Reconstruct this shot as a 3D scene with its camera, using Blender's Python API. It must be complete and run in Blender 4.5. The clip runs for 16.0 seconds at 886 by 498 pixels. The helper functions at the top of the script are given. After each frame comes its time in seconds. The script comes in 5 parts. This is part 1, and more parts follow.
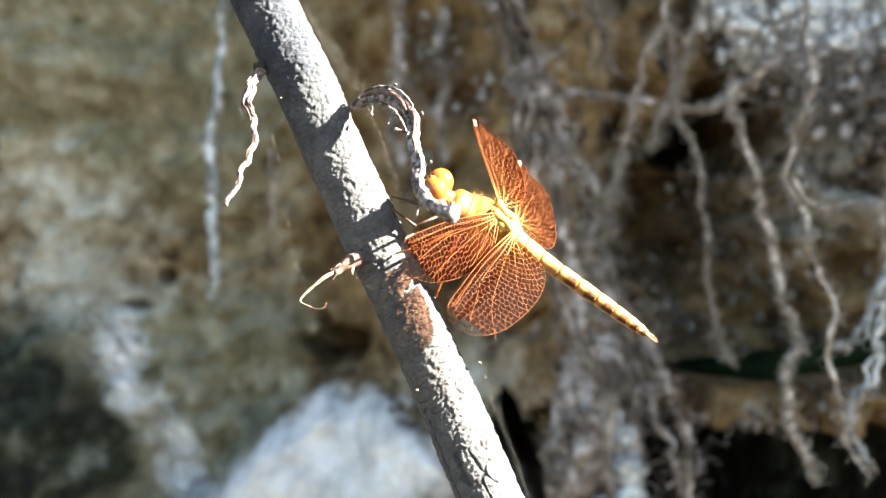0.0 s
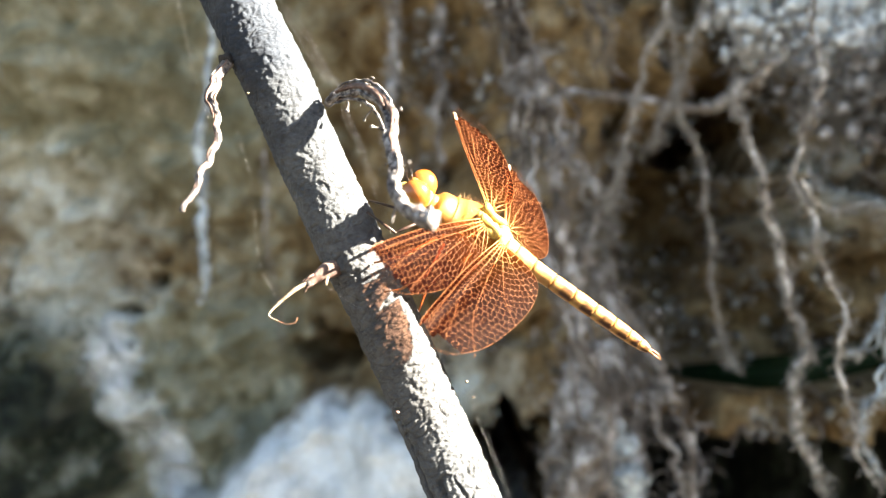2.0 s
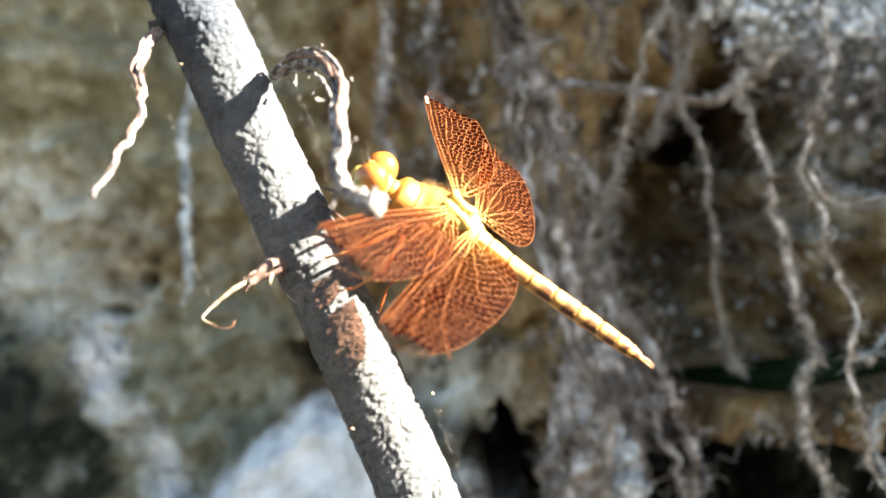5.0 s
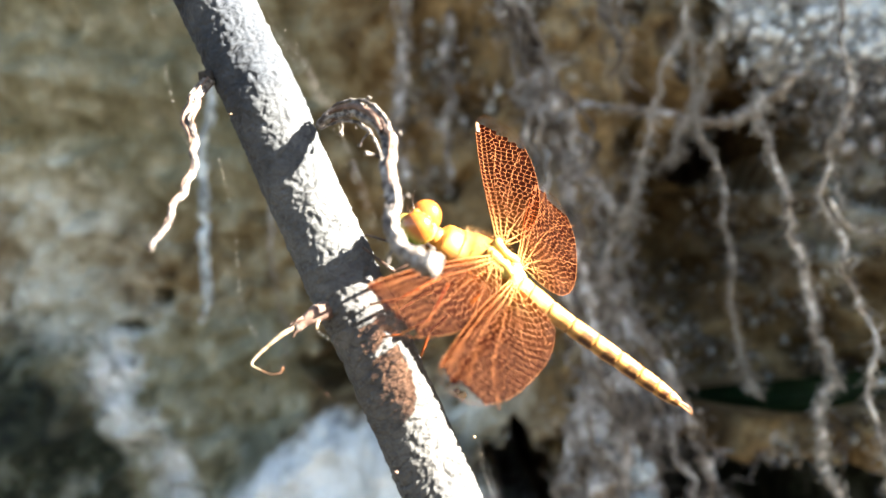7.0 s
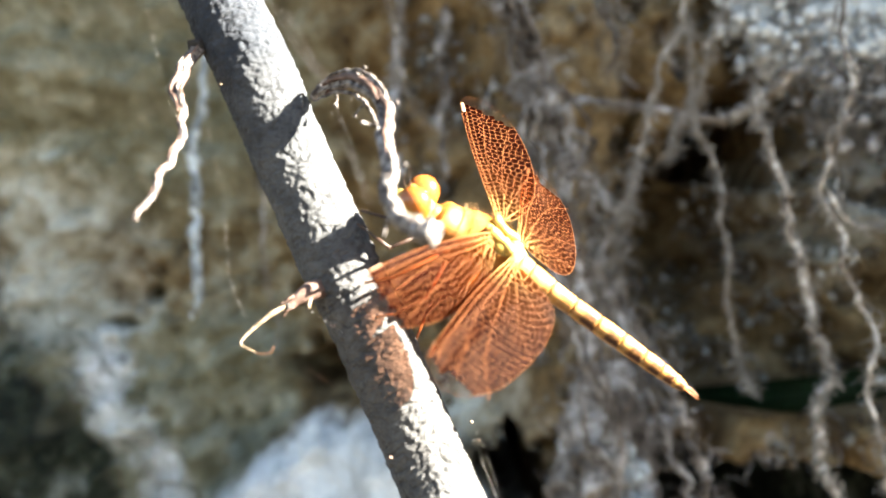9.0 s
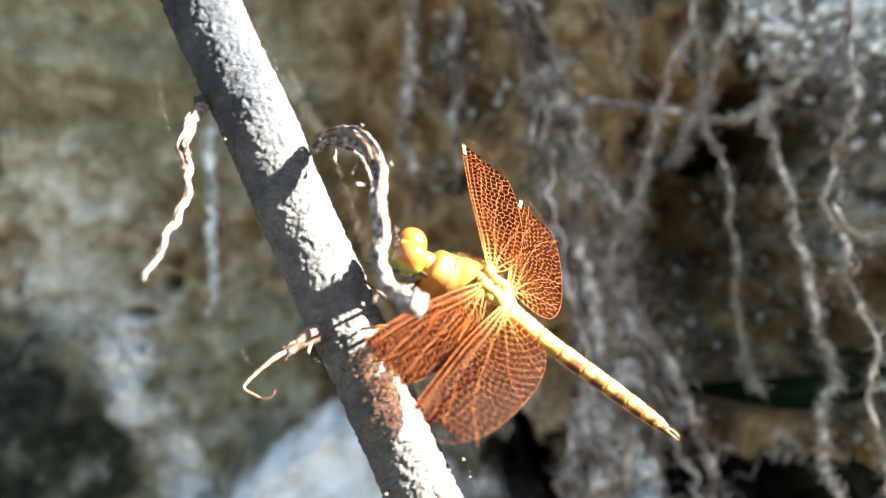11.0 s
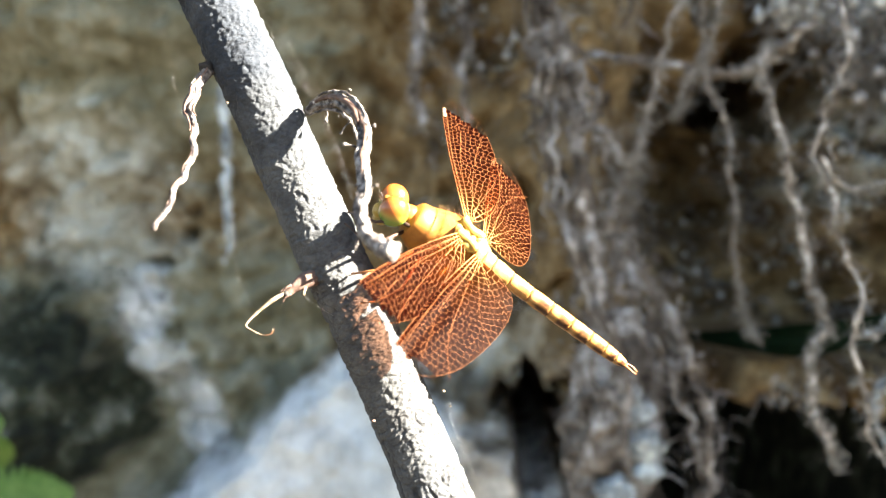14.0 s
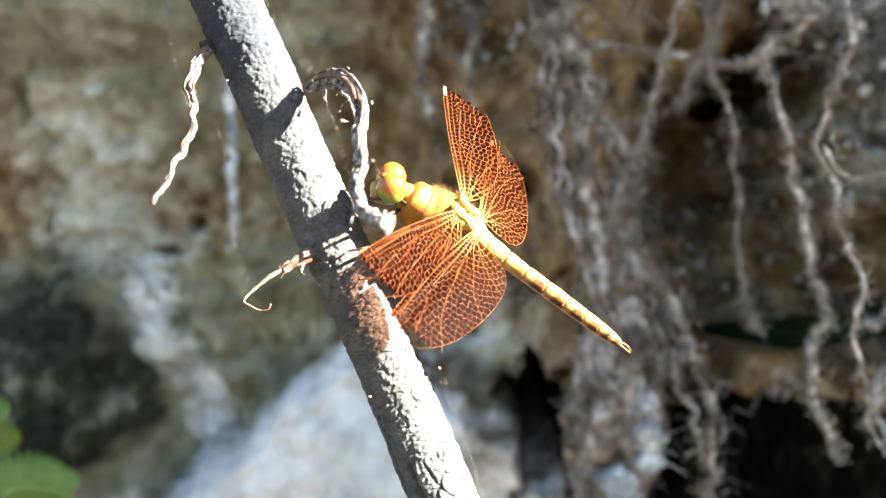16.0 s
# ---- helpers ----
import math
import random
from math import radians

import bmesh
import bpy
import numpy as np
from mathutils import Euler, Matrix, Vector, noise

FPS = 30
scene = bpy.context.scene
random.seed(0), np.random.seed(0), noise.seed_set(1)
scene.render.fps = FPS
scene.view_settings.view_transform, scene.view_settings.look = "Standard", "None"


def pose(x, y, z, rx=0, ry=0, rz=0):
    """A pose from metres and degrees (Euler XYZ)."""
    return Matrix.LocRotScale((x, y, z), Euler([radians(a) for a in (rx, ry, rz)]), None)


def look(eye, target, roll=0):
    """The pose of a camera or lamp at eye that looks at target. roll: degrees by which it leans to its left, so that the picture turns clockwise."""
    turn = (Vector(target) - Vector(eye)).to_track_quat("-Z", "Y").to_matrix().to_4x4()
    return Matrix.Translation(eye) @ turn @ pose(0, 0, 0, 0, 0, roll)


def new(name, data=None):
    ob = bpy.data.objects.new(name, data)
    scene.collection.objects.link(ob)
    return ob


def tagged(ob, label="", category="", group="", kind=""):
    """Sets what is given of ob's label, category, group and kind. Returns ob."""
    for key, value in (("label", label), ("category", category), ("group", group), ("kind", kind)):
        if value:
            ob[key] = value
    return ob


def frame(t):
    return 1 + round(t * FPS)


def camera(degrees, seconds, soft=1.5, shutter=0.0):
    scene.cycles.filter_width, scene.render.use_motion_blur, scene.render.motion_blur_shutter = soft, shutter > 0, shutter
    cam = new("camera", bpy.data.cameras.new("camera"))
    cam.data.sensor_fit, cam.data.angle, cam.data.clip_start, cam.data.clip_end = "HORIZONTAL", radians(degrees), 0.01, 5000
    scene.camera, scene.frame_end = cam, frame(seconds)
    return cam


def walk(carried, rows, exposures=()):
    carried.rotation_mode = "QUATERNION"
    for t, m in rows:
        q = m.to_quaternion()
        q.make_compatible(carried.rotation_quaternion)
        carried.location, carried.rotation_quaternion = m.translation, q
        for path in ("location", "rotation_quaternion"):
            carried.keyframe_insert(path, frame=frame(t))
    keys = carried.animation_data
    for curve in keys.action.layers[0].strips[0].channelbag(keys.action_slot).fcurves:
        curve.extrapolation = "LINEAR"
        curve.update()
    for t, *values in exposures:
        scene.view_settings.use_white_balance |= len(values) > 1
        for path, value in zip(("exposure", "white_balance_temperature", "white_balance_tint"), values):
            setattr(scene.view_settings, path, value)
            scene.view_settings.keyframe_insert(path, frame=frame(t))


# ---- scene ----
cam = camera(49.9, 16.0, soft=1.3)
cam.data.dof.use_dof = True
cam.data.dof.focus_distance = 0.137
cam.data.dof.aperture_fstop = 22.0
PATH = [
    (0.0, (0.00112, 0.00300, 0.40067), (0.00047, 1.00300, 0.40285), 0.36),
    (0.5, (0.00130, 0.00444, 0.39954), (0.00273, 1.00444, 0.40163), 0.47),
    (1.0, (0.00505, 0.00646, 0.39884), (0.00762, 1.00645, 0.40315), 0.49),
    (1.5, (0.00566, 0.01054, 0.39863), (0.00508, 1.01053, 0.40229), 0.36),
    (2.0, (0.00374, 0.01532, 0.40166), (0.00109, 1.01531, 0.40589), 0.23),
    (2.5, (0.00492, 0.02024, 0.40164), (-0.00003, 1.02023, 0.40365), 0.11),
    (3.0, (0.00536, 0.02371, 0.40245), (0.00015, 1.02369, 0.40445), -0.05),
    (3.5, (0.00685, 0.02741, 0.40054), (0.00163, 1.02740, 0.40143), 0.11),
    (4.0, (0.00909, 0.02983, 0.40052), (0.00799, 1.02983, 0.40029), 0.07),
    (6.5, (0.00623, 0.03246, 0.40407), (-0.01168, 1.03220, 0.41819), 0.34),
    (7.0, (0.00440, 0.02953, 0.40547), (-0.00954, 1.02933, 0.41967), 0.38),
    (7.5, (0.00522, 0.03196, 0.40523), (-0.01069, 1.03170, 0.42154), 0.36),
    (8.0, (0.00499, 0.03252, 0.40280), (-0.00783, 1.03233, 0.41783), 0.52),
    (8.5, (0.00570, 0.03314, 0.40169), (-0.00370, 1.03297, 0.41722), 0.59),
    (9.0, (0.00377, 0.03399, 0.40240), (-0.00237, 1.03382, 0.42015), 0.78),
    (11.5, (0.00807, 0.02464, 0.41296), (-0.02315, 1.02402, 0.39657), 0.90),
    (12.0, (0.00908, 0.02052, 0.41404), (-0.02622, 1.01947, 0.38460), 0.88),
    (12.5, (0.00977, 0.01838, 0.41402), (-0.02785, 1.01687, 0.37413), 0.96),
    (13.0, (0.01156, 0.01674, 0.41476), (-0.02645, 1.01505, 0.37090), 0.89),
    (13.5, (0.01237, 0.01554, 0.41280), (-0.03079, 1.01313, 0.35861), 1.05),
    (14.0, (0.01230, 0.01574, 0.41139), (-0.03173, 1.01316, 0.35476), 0.97),
    (14.5, (0.01346, 0.01569, 0.41096), (-0.03039, 1.01305, 0.35311), 1.17),
    (15.0, (0.01305, 0.01600, 0.41033), (-0.03226, 1.01308, 0.34892), 1.37),
    (15.5, (0.01186, 0.01591, 0.40974), (-0.03467, 1.01289, 0.34749), 1.36),
    (16.0, (0.01390, 0.01439, 0.40919), (-0.03740, 1.01112, 0.34667), 1.38),
]
walk(cam, [(t, look(eye, target, roll)) for t, eye, target, roll in PATH], exposures=[(0.0, 4.9, 6950, 6), (16.0, 4.9, 6950, 6)])

# ---- daylight ----
SUN_WAY = Vector((0.85, -0.17, 0.50)).normalized()
world = bpy.data.worlds.new("sky")
scene.world = world
world.use_nodes = True
wn = world.node_tree.nodes
sky = wn.new("ShaderNodeTexSky")
sky.sky_type = "NISHITA"
sky.sun_disc = False
sky.sun_elevation = math.asin(SUN_WAY.z)
sky.sun_rotation = math.atan2(SUN_WAY.x, SUN_WAY.y)
world.node_tree.links.new(sky.outputs[0], wn["Background"].inputs[0])
wn["Background"].inputs[1].default_value = 0.0205
sun = new("sun", bpy.data.lights.new("sun", "SUN"))
sun.data.energy = 5.0
sun.data.angle = radians(0.53)
sun.data.color = (1.0, 0.93, 0.82)
sun.matrix_world = look(SUN_WAY * 3, (0, 0, 0))


# ---- materials ----
def nodes_of(name):
    m = bpy.data.materials.new(name)
    m.use_nodes = True
    return m, m.node_tree.nodes, m.node_tree.links, m.node_tree.nodes["Principled BSDF"]


def noise_tex(n, l, scale, detail=6.0, rough=0.6, stretch=None, coord=None):
    tc = coord or n.new("ShaderNodeTexCoord").outputs["Object"]
    if stretch:
        mp = n.new("ShaderNodeMapping")
        mp.inputs["Scale"].default_value = stretch
        l.new(tc, mp.inputs[0])
        tc = mp.outputs[0]
    t = n.new("ShaderNodeTexNoise")
    t.inputs["Scale"].default_value = scale
    t.inputs["Detail"].default_value = detail
    t.inputs["Roughness"].default_value = rough
    l.new(tc, t.inputs["Vector"])
    return t.outputs["Fac"]


def ramp(n, l, fac, stops):
    r = n.new("ShaderNodeValToRGB")
    while len(r.color_ramp.elements) < len(stops):
        r.color_ramp.elements.new(0.5)
    for e, (p, c) in zip(r.color_ramp.elements, stops):
        e.position, e.color = p, (*c, 1)
    l.new(fac, r.inputs[0])
    return r.outputs[0]


def mix_rgb(n, l, fac, a, b, kind="MIX"):
    m = n.new("ShaderNodeMix")
    m.data_type, m.blend_type = "RGBA", kind
    for sock, v in ((m.inputs[0], fac), (m.inputs[6], a), (m.inputs[7], b)):
        if isinstance(v, (int, float)):
            sock.default_value = v
        elif isinstance(v, tuple):
            sock.default_value = (*v, 1)
        else:
            l.new(v, sock)
    return m.outputs[2]


def bump_in(n, l, p, fac, strength, distance):
    b = n.new("ShaderNodeBump")
    b.inputs["Strength"].default_value = strength
    b.inputs["Distance"].default_value = distance
    l.new(fac, b.inputs["Height"])
    l.new(b.outputs[0], p.inputs["Normal"])


def surface(name, stops, scale, rough=0.8, fine=None, bump=0.4, depth=0.0005, stretch=None, island=0.0, spec=0.4):
    """Two scales of noise in the colour, fine relief, and a little difference from piece to piece."""
    m, n, l, p = nodes_of(name)
    base = ramp(n, l, noise_tex(n, l, scale, stretch=stretch), stops)
    grain = noise_tex(n, l, fine or scale * 7, 4.0, 0.7, stretch=stretch)
    col = mix_rgb(n, l, 0.55, base, ramp(n, l, grain, [(0.25, (0.25, 0.25, 0.25)), (0.75, (1, 1, 1))]), "MULTIPLY")
    if island:
        g = n.new("ShaderNodeNewGeometry")
        tint = ramp(n, l, g.outputs["Random Per Island"], [(0.0, (1 - island,) * 3), (1.0, (1, 1, 1))])
        col = mix_rgb(n, l, 1.0, col, tint, "MULTIPLY")
    l.new(col, p.inputs["Base Color"])
    p.inputs["Roughness"].default_value = rough
    p.inputs["Specular IOR Level"].default_value = spec
    bump_in(n, l, p, grain, bump, depth)
    return m


def attr(n, name):
    a = n.new("ShaderNodeAttribute")
    a.attribute_name = name
    return a.outputs["Fac"]


def bank_material():
    """Damp earth: brown clay, olive film, pale mineral crust, moss and shade painted dark in hollows, laid out by maps
    on the mesh.
    """
    m, n, l, p = nodes_of("bank_earth")
    big = noise_tex(n, l, 14, 8, 0.62)
    mid = noise_tex(n, l, 44, 6, 0.62)
    fine = noise_tex(n, l, 420, 5, 0.75)
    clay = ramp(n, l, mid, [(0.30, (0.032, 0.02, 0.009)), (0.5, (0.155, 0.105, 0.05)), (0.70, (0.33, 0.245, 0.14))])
    olive = ramp(n, l, mid, [(0.26, (0.072, 0.068, 0.038)), (0.5, (0.178, 0.170, 0.119)), (0.74, (0.36, 0.355, 0.285))])
    grey = ramp(n, l, mid, [(0.26, (0.13, 0.125, 0.095)), (0.5, (0.32, 0.32, 0.28)), (0.74, (0.53, 0.545, 0.515))])
    white = ramp(n, l, mid, [(0.25, (0.32, 0.33, 0.34)), (0.5, (0.62, 0.64, 0.66)), (0.75, (0.78, 0.80, 0.82))])
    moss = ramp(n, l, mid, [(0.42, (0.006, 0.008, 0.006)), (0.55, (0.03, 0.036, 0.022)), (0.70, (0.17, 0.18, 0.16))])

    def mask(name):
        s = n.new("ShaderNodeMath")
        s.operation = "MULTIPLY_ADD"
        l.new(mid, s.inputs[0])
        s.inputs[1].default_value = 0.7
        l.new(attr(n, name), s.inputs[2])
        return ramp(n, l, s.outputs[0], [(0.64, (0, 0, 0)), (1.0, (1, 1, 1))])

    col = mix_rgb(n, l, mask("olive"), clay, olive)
    col = mix_rgb(n, l, mask("grey"), col, grey)
    col = mix_rgb(n, l, mask("white"), col, white)
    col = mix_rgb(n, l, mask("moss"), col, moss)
    col = mix_rgb(n, l, 0.6, col, ramp(n, l, fine, [(0.32, (0.35, 0.33, 0.3)), (0.56, (1, 1, 1))]), "MULTIPLY")
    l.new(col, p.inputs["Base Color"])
    p.inputs["Roughness"].default_value = 0.9
    p.inputs["Specular IOR Level"].default_value = 0.25
    bump_in(n, l, p, fine, 0.6, 0.002)
    return m


def bark_material():
    m, n, l, p = nodes_of("grey_bark")
    mid = noise_tex(n, l, 260, 7, 0.65)
    fine = noise_tex(n, l, 1900, 5, 0.7, stretch=(1.0, 1.0, 1.6))
    grey = ramp(n, l, mid, [(0.30, (0.034, 0.036, 0.041)), (0.5, (0.054, 0.057, 0.063)), (0.70, (0.079, 0.082, 0.088))])
    # brown ramp: tint of the wings' shadow, painted faintly into the bark
    brown = ramp(n, l, mid, [(0.32, (0.0237, 0.0166, 0.0119)), (0.5, (0.0415, 0.0308, 0.0231)), (0.68, (0.0652, 0.0516, 0.0403))])
    # bluish dark ramp: shade on the upper stem, put into the bark colour
    upper_shade = ramp(n, l, mid, [(0.32, (0.00948, 0.0124, 0.019)), (0.5, (0.016, 0.0202, 0.029)), (0.68, (0.0296, 0.0344, 0.0445))])
    col = mix_rgb(n, l, attr(n, "upper_shade"), grey, upper_shade)
    col = mix_rgb(n, l, attr(n, "brown"), col, brown)
    col = mix_rgb(n, l, 0.5, col, ramp(n, l, fine, [(0.34, (0.45, 0.44, 0.43)), (0.50, (1, 1, 1))]), "MULTIPLY")
    # recessed bark also takes near-black colour, deepening the shade there
    col = mix_rgb(n, l, attr(n, "pit_shade"), col, (0.012, 0.012, 0.014))
    l.new(col, p.inputs["Base Color"])
    p.inputs["Roughness"].default_value = 0.75
    p.inputs["Specular IOR Level"].default_value = 0.2
    bump_in(n, l, p, fine, 0.8, 0.0004)
    return m


def membrane_material(name, through_col, sheet_col, see, root_col=(0.024, 0.006, 0.0012)):
    """Wing film: part of the light goes straight through, tinted, part is spread by the pigment."""
    m, n, l, p = nodes_of(name)
    out = n["Material Output"]
    tr = n.new("ShaderNodeBsdfTransparent")
    tr.inputs[0].default_value = (*through_col, 1)
    tl = n.new("ShaderNodeBsdfTranslucent")
    tint = ramp(n, l, noise_tex(n, l, 700, 4), [(0.3, tuple(c * 0.5 for c in sheet_col)), (0.7, sheet_col)])
    tint = mix_rgb(n, l, attr(n, "amber"), tint, root_col)
    l.new(tint, tl.inputs[0])
    l.new(tint, p.inputs["Base Color"])
    p.inputs["Roughness"].default_value = 0.45
    p.inputs["Specular IOR Level"].default_value = 0.01
    a = n.new("ShaderNodeMixShader")
    a.inputs[0].default_value = 0.5
    l.new(p.outputs[0], a.inputs[1])
    l.new(tl.outputs[0], a.inputs[2])
    b = n.new("ShaderNodeMixShader")
    thin = n.new("ShaderNodeMath")
    thin.operation = "MULTIPLY_ADD"
    l.new(attr(n, "amber"), thin.inputs[0])
    thin.inputs[1].default_value = (1 - see) * 0.65
    thin.inputs[2].default_value = see
    l.new(thin.outputs[0], b.inputs[0])
    l.new(a.outputs[0], b.inputs[1])
    l.new(tr.outputs[0], b.inputs[2])
    l.new(b.outputs[0], out.inputs[0])
    return m


def insect_material(name, light, dark, rough=0.4, sub=0.25, scale=900, mark="", spec=0.2, marked=(0.018, 0.0032, 0.001)):
    m, n, l, p = nodes_of(name)
    col = ramp(n, l, noise_tex(n, l, scale, 5, 0.6), [(0.3, dark), (0.65, light)])
    if mark:
        col = mix_rgb(n, l, attr(n, mark), col, marked)
    l.new(col, p.inputs["Base Color"])
    p.inputs["Roughness"].default_value = rough
    p.inputs["Specular IOR Level"].default_value = spec
    p.inputs["Subsurface Weight"].default_value = sub
    p.inputs["Subsurface Radius"].default_value = (0.0012, 0.0006, 0.0002)
    p.inputs["Subsurface Scale"].default_value = 1.0
    bump_in(n, l, p, noise_tex(n, l, scale * 3, 3), 0.2, 0.0001)
    return m


def eye_material():
    """Compound eye: rust brown above, yellow green below."""
    m, n, l, p = nodes_of("compound_eye")
    tc = n.new("ShaderNodeTexCoord")
    sep = n.new("ShaderNodeSeparateXYZ")
    l.new(tc.outputs["Object"], sep.inputs[0])
    mr = n.new("ShaderNodeMapRange")
    mr.inputs["From Min"].default_value = -0.0012
    mr.inputs["From Max"].default_value = 0.0010
    l.new(sep.outputs["Z"], mr.inputs["Value"])
    col = ramp(n, l, mr.outputs[0], [(0.15, (0.083, 0.124, 0.0207)), (0.45, (0.166, 0.119, 0.0207)), (0.75, (0.196, 0.0593, 0.0107))])
    l.new(col, p.inputs["Base Color"])
    p.inputs["Roughness"].default_value = 0.22
    p.inputs["Subsurface Weight"].default_value = 0.2
    p.inputs["Subsurface Radius"].default_value = (0.001, 0.0006, 0.0002)
    return m


M_BANK = bank_material()
M_BARK = bark_material()
M_GROUND = surface("ground_earth", [(0.3, (0.020, 0.015, 0.009)), (0.5, (0.045, 0.035, 0.023)), (0.7, (0.080, 0.066, 0.048))], 9, 0.95, 120, 0.6, 0.004)
M_ROOT = surface("pale_root", [(0.36, (0.05, 0.038, 0.032)), (0.5, (0.28, 0.24, 0.21)), (0.63, (0.68, 0.65, 0.63))], 170, 0.85, 900, 0.5, 0.0006, island=0.4)
M_ROOTLET = surface("fine_rootlet", [(0.3, (0.15, 0.13, 0.105)), (0.5, (0.30, 0.275, 0.245)), (0.7, (0.50, 0.47, 0.44))], 90, 0.85, 700, 0.3, 0.0003, island=0.55)
M_MAT = surface("grey_root_mat", [(0.35, (0.035, 0.026, 0.021)), (0.5, (0.21, 0.178, 0.157)), (0.64, (0.62, 0.61, 0.63))], 70, 0.9, 600, 0.6, 0.001, island=0.5)
M_CRUST = surface("mineral_crust", [(0.3, (0.58, 0.60, 0.61)), (0.5, (0.80, 0.82, 0.83)), (0.7, (0.88, 0.89, 0.90))], 150, 0.8, 900, 0.5, 0.0006)
M_BLUECRUST = surface("blue_grey_crust", [(0.34, (0.06, 0.067, 0.075)), (0.5, (0.26, 0.30, 0.335)), (0.66, (0.56, 0.62, 0.66))], 130, 0.8, 900, 0.5, 0.0006)
M_CRUMB = surface("pale_crumbs", [(0.32, (0.12, 0.105, 0.08)), (0.5, (0.38, 0.37, 0.34)), (0.66, (0.70, 0.72, 0.74))], 40, 0.85, 500, 0.5, 0.0006, island=0.75)
M_SOIL = surface("brown_crumbs", [(0.32, (0.04, 0.028, 0.015)), (0.5, (0.15, 0.11, 0.065)), (0.68, (0.36, 0.32, 0.26))], 40, 0.9, 500, 0.5, 0.0006, island=0.75)
M_TWIG = surface("weathered_twig", [(0.40, (0.0178, 0.0107, 0.0101)), (0.50, (0.119, 0.101, 0.0966)), (0.62, (0.273, 0.255, 0.249))], 900, 0.7, 3000, 0.5, 0.0002, island=0.35)
M_HUSK = surface("brown_husk", [(0.3, (0.0296, 0.013, 0.00948)), (0.55, (0.0889, 0.0504, 0.0385)), (0.75, (0.178, 0.13, 0.113))], 500, 0.7, 2500, 0.4, 0.0002)
M_TENDRIL = surface("dry_tendril", [(0.3, (0.0771, 0.0504, 0.0296)), (0.6, (0.178, 0.136, 0.0948))], 600, 0.6, 3000, 0.3, 0.0001)
M_SCAR_SHADE = surface("dark_scar_and_shade", [(0.3, (0.00474, 0.00356, 0.00356)), (0.7, (0.0207, 0.0154, 0.0142))], 900, 0.8)
M_SILK = surface("spider_silk", [(0.3, (0.15, 0.145, 0.14)), (0.7, (0.3, 0.3, 0.3))], 400, 0.35)
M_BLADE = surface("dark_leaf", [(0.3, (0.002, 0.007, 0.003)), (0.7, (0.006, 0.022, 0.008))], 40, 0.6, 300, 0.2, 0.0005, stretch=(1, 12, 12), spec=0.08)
M_FERN = surface("fresh_leaf", [(0.3, (0.18, 0.34, 0.07)), (0.7, (0.40, 0.58, 0.18))], 80, 0.5, 500, 0.2, 0.0004, island=0.3)
M_MOSS = surface("dark_moss", [(0.3, (0.008, 0.012, 0.006)), (0.55, (0.04, 0.05, 0.025)), (0.7, (0.16, 0.18, 0.12))], 60, 0.9, 500, 0.5, 0.001, island=0.6)
M_FILM = membrane_material("red_wing_film", (0.85, 0.46, 0.30), (0.0058, 0.00036, 0.0001), 0.23)
M_CLEAR = membrane_material("clear_wing_film", (0.99, 0.985, 0.98), (0.12, 0.10, 0.09), 0.99)
M_VEIN = insect_material("wing_vein", (0.0859, 0.0313, 0.0121), (0.0504, 0.0151, 0.00504), 0.5, 0.0, spec=0.03, mark="amber", marked=(0.181, 0.101, 0.0353))
M_STIGMA = insect_material("wing_spot", (0.178, 0.119, 0.083), (0.119, 0.0711, 0.0445), 0.5, 0.1)
M_THORAX = insect_material("amber_thorax", (0.225, 0.0948, 0.0142), (0.0948, 0.0308, 0.00474), 0.55, 0.15, 300)
M_ABDOMEN = insect_material("amber_abdomen", (0.282, 0.161, 0.0559), (0.214, 0.0927, 0.0219), 0.4, mark="mark")
M_FACE = insect_material("pale_face", (0.242, 0.176, 0.0504), (0.181, 0.116, 0.0252), 0.35)
M_LEG = insect_material("leg_shell", (0.249, 0.0948, 0.0296), (0.0948, 0.0296, 0.0119), 0.4, 0.0)
M_LEGDARK = insect_material("dark_leg_shell", (0.0356, 0.0178, 0.0119), (0.0119, 0.00711, 0.00593), 0.4, 0.0)
M_BRISTLE = insect_material("bristle", (0.296, 0.178, 0.0711), (0.119, 0.0593, 0.0237), 0.5, 0.0)
M_EYE = eye_material()


# ---- building helpers ----
def finish(bm, name, material, smooth=True):
    me = bpy.data.meshes.new(name)
    bm.to_mesh(me)
    bm.free()
    for mm in (material if isinstance(material, (list, tuple)) else [material]):
        me.materials.append(mm)
    if smooth:
        me.polygons.foreach_set("use_smooth", [True] * len(me.polygons))
    return me


def thing(name, label, category, at=(0, 0, 0), group="", kind=""):
    ob = new(name)
    ob.empty_display_size = 0.01
    ob.location = at
    return tagged(ob, label, category, group, kind)


def part(name, bm, material, parent, label="", smooth=True, kind=""):
    ob = new(name, finish(bm, name, material, smooth))
    ob.parent = parent
    if parent.parent is None:
        ob.location = -parent.location if parent.rotation_mode != "QUATERNION" else ob.location
    return tagged(ob, label, kind=kind)


def spline(pts, steps):
    """Catmull-Rom curve through the points."""
    p = [Vector(q) for q in pts]
    p = [p[0] * 2 - p[1]] + p + [p[-1] * 2 - p[-2]]
    out = []
    for i in range(1, len(p) - 2):
        a, b, c, d = p[i - 1], p[i], p[i + 1], p[i + 2]
        for s in range(steps):
            t = s / steps
            out.append(0.5 * (2 * b + (c - a) * t + (2 * a - 5 * b + 4 * c - d) * t * t + (3 * b - a - 3 * c + d) * t ** 3))
    out.append(p[-2])
    return out


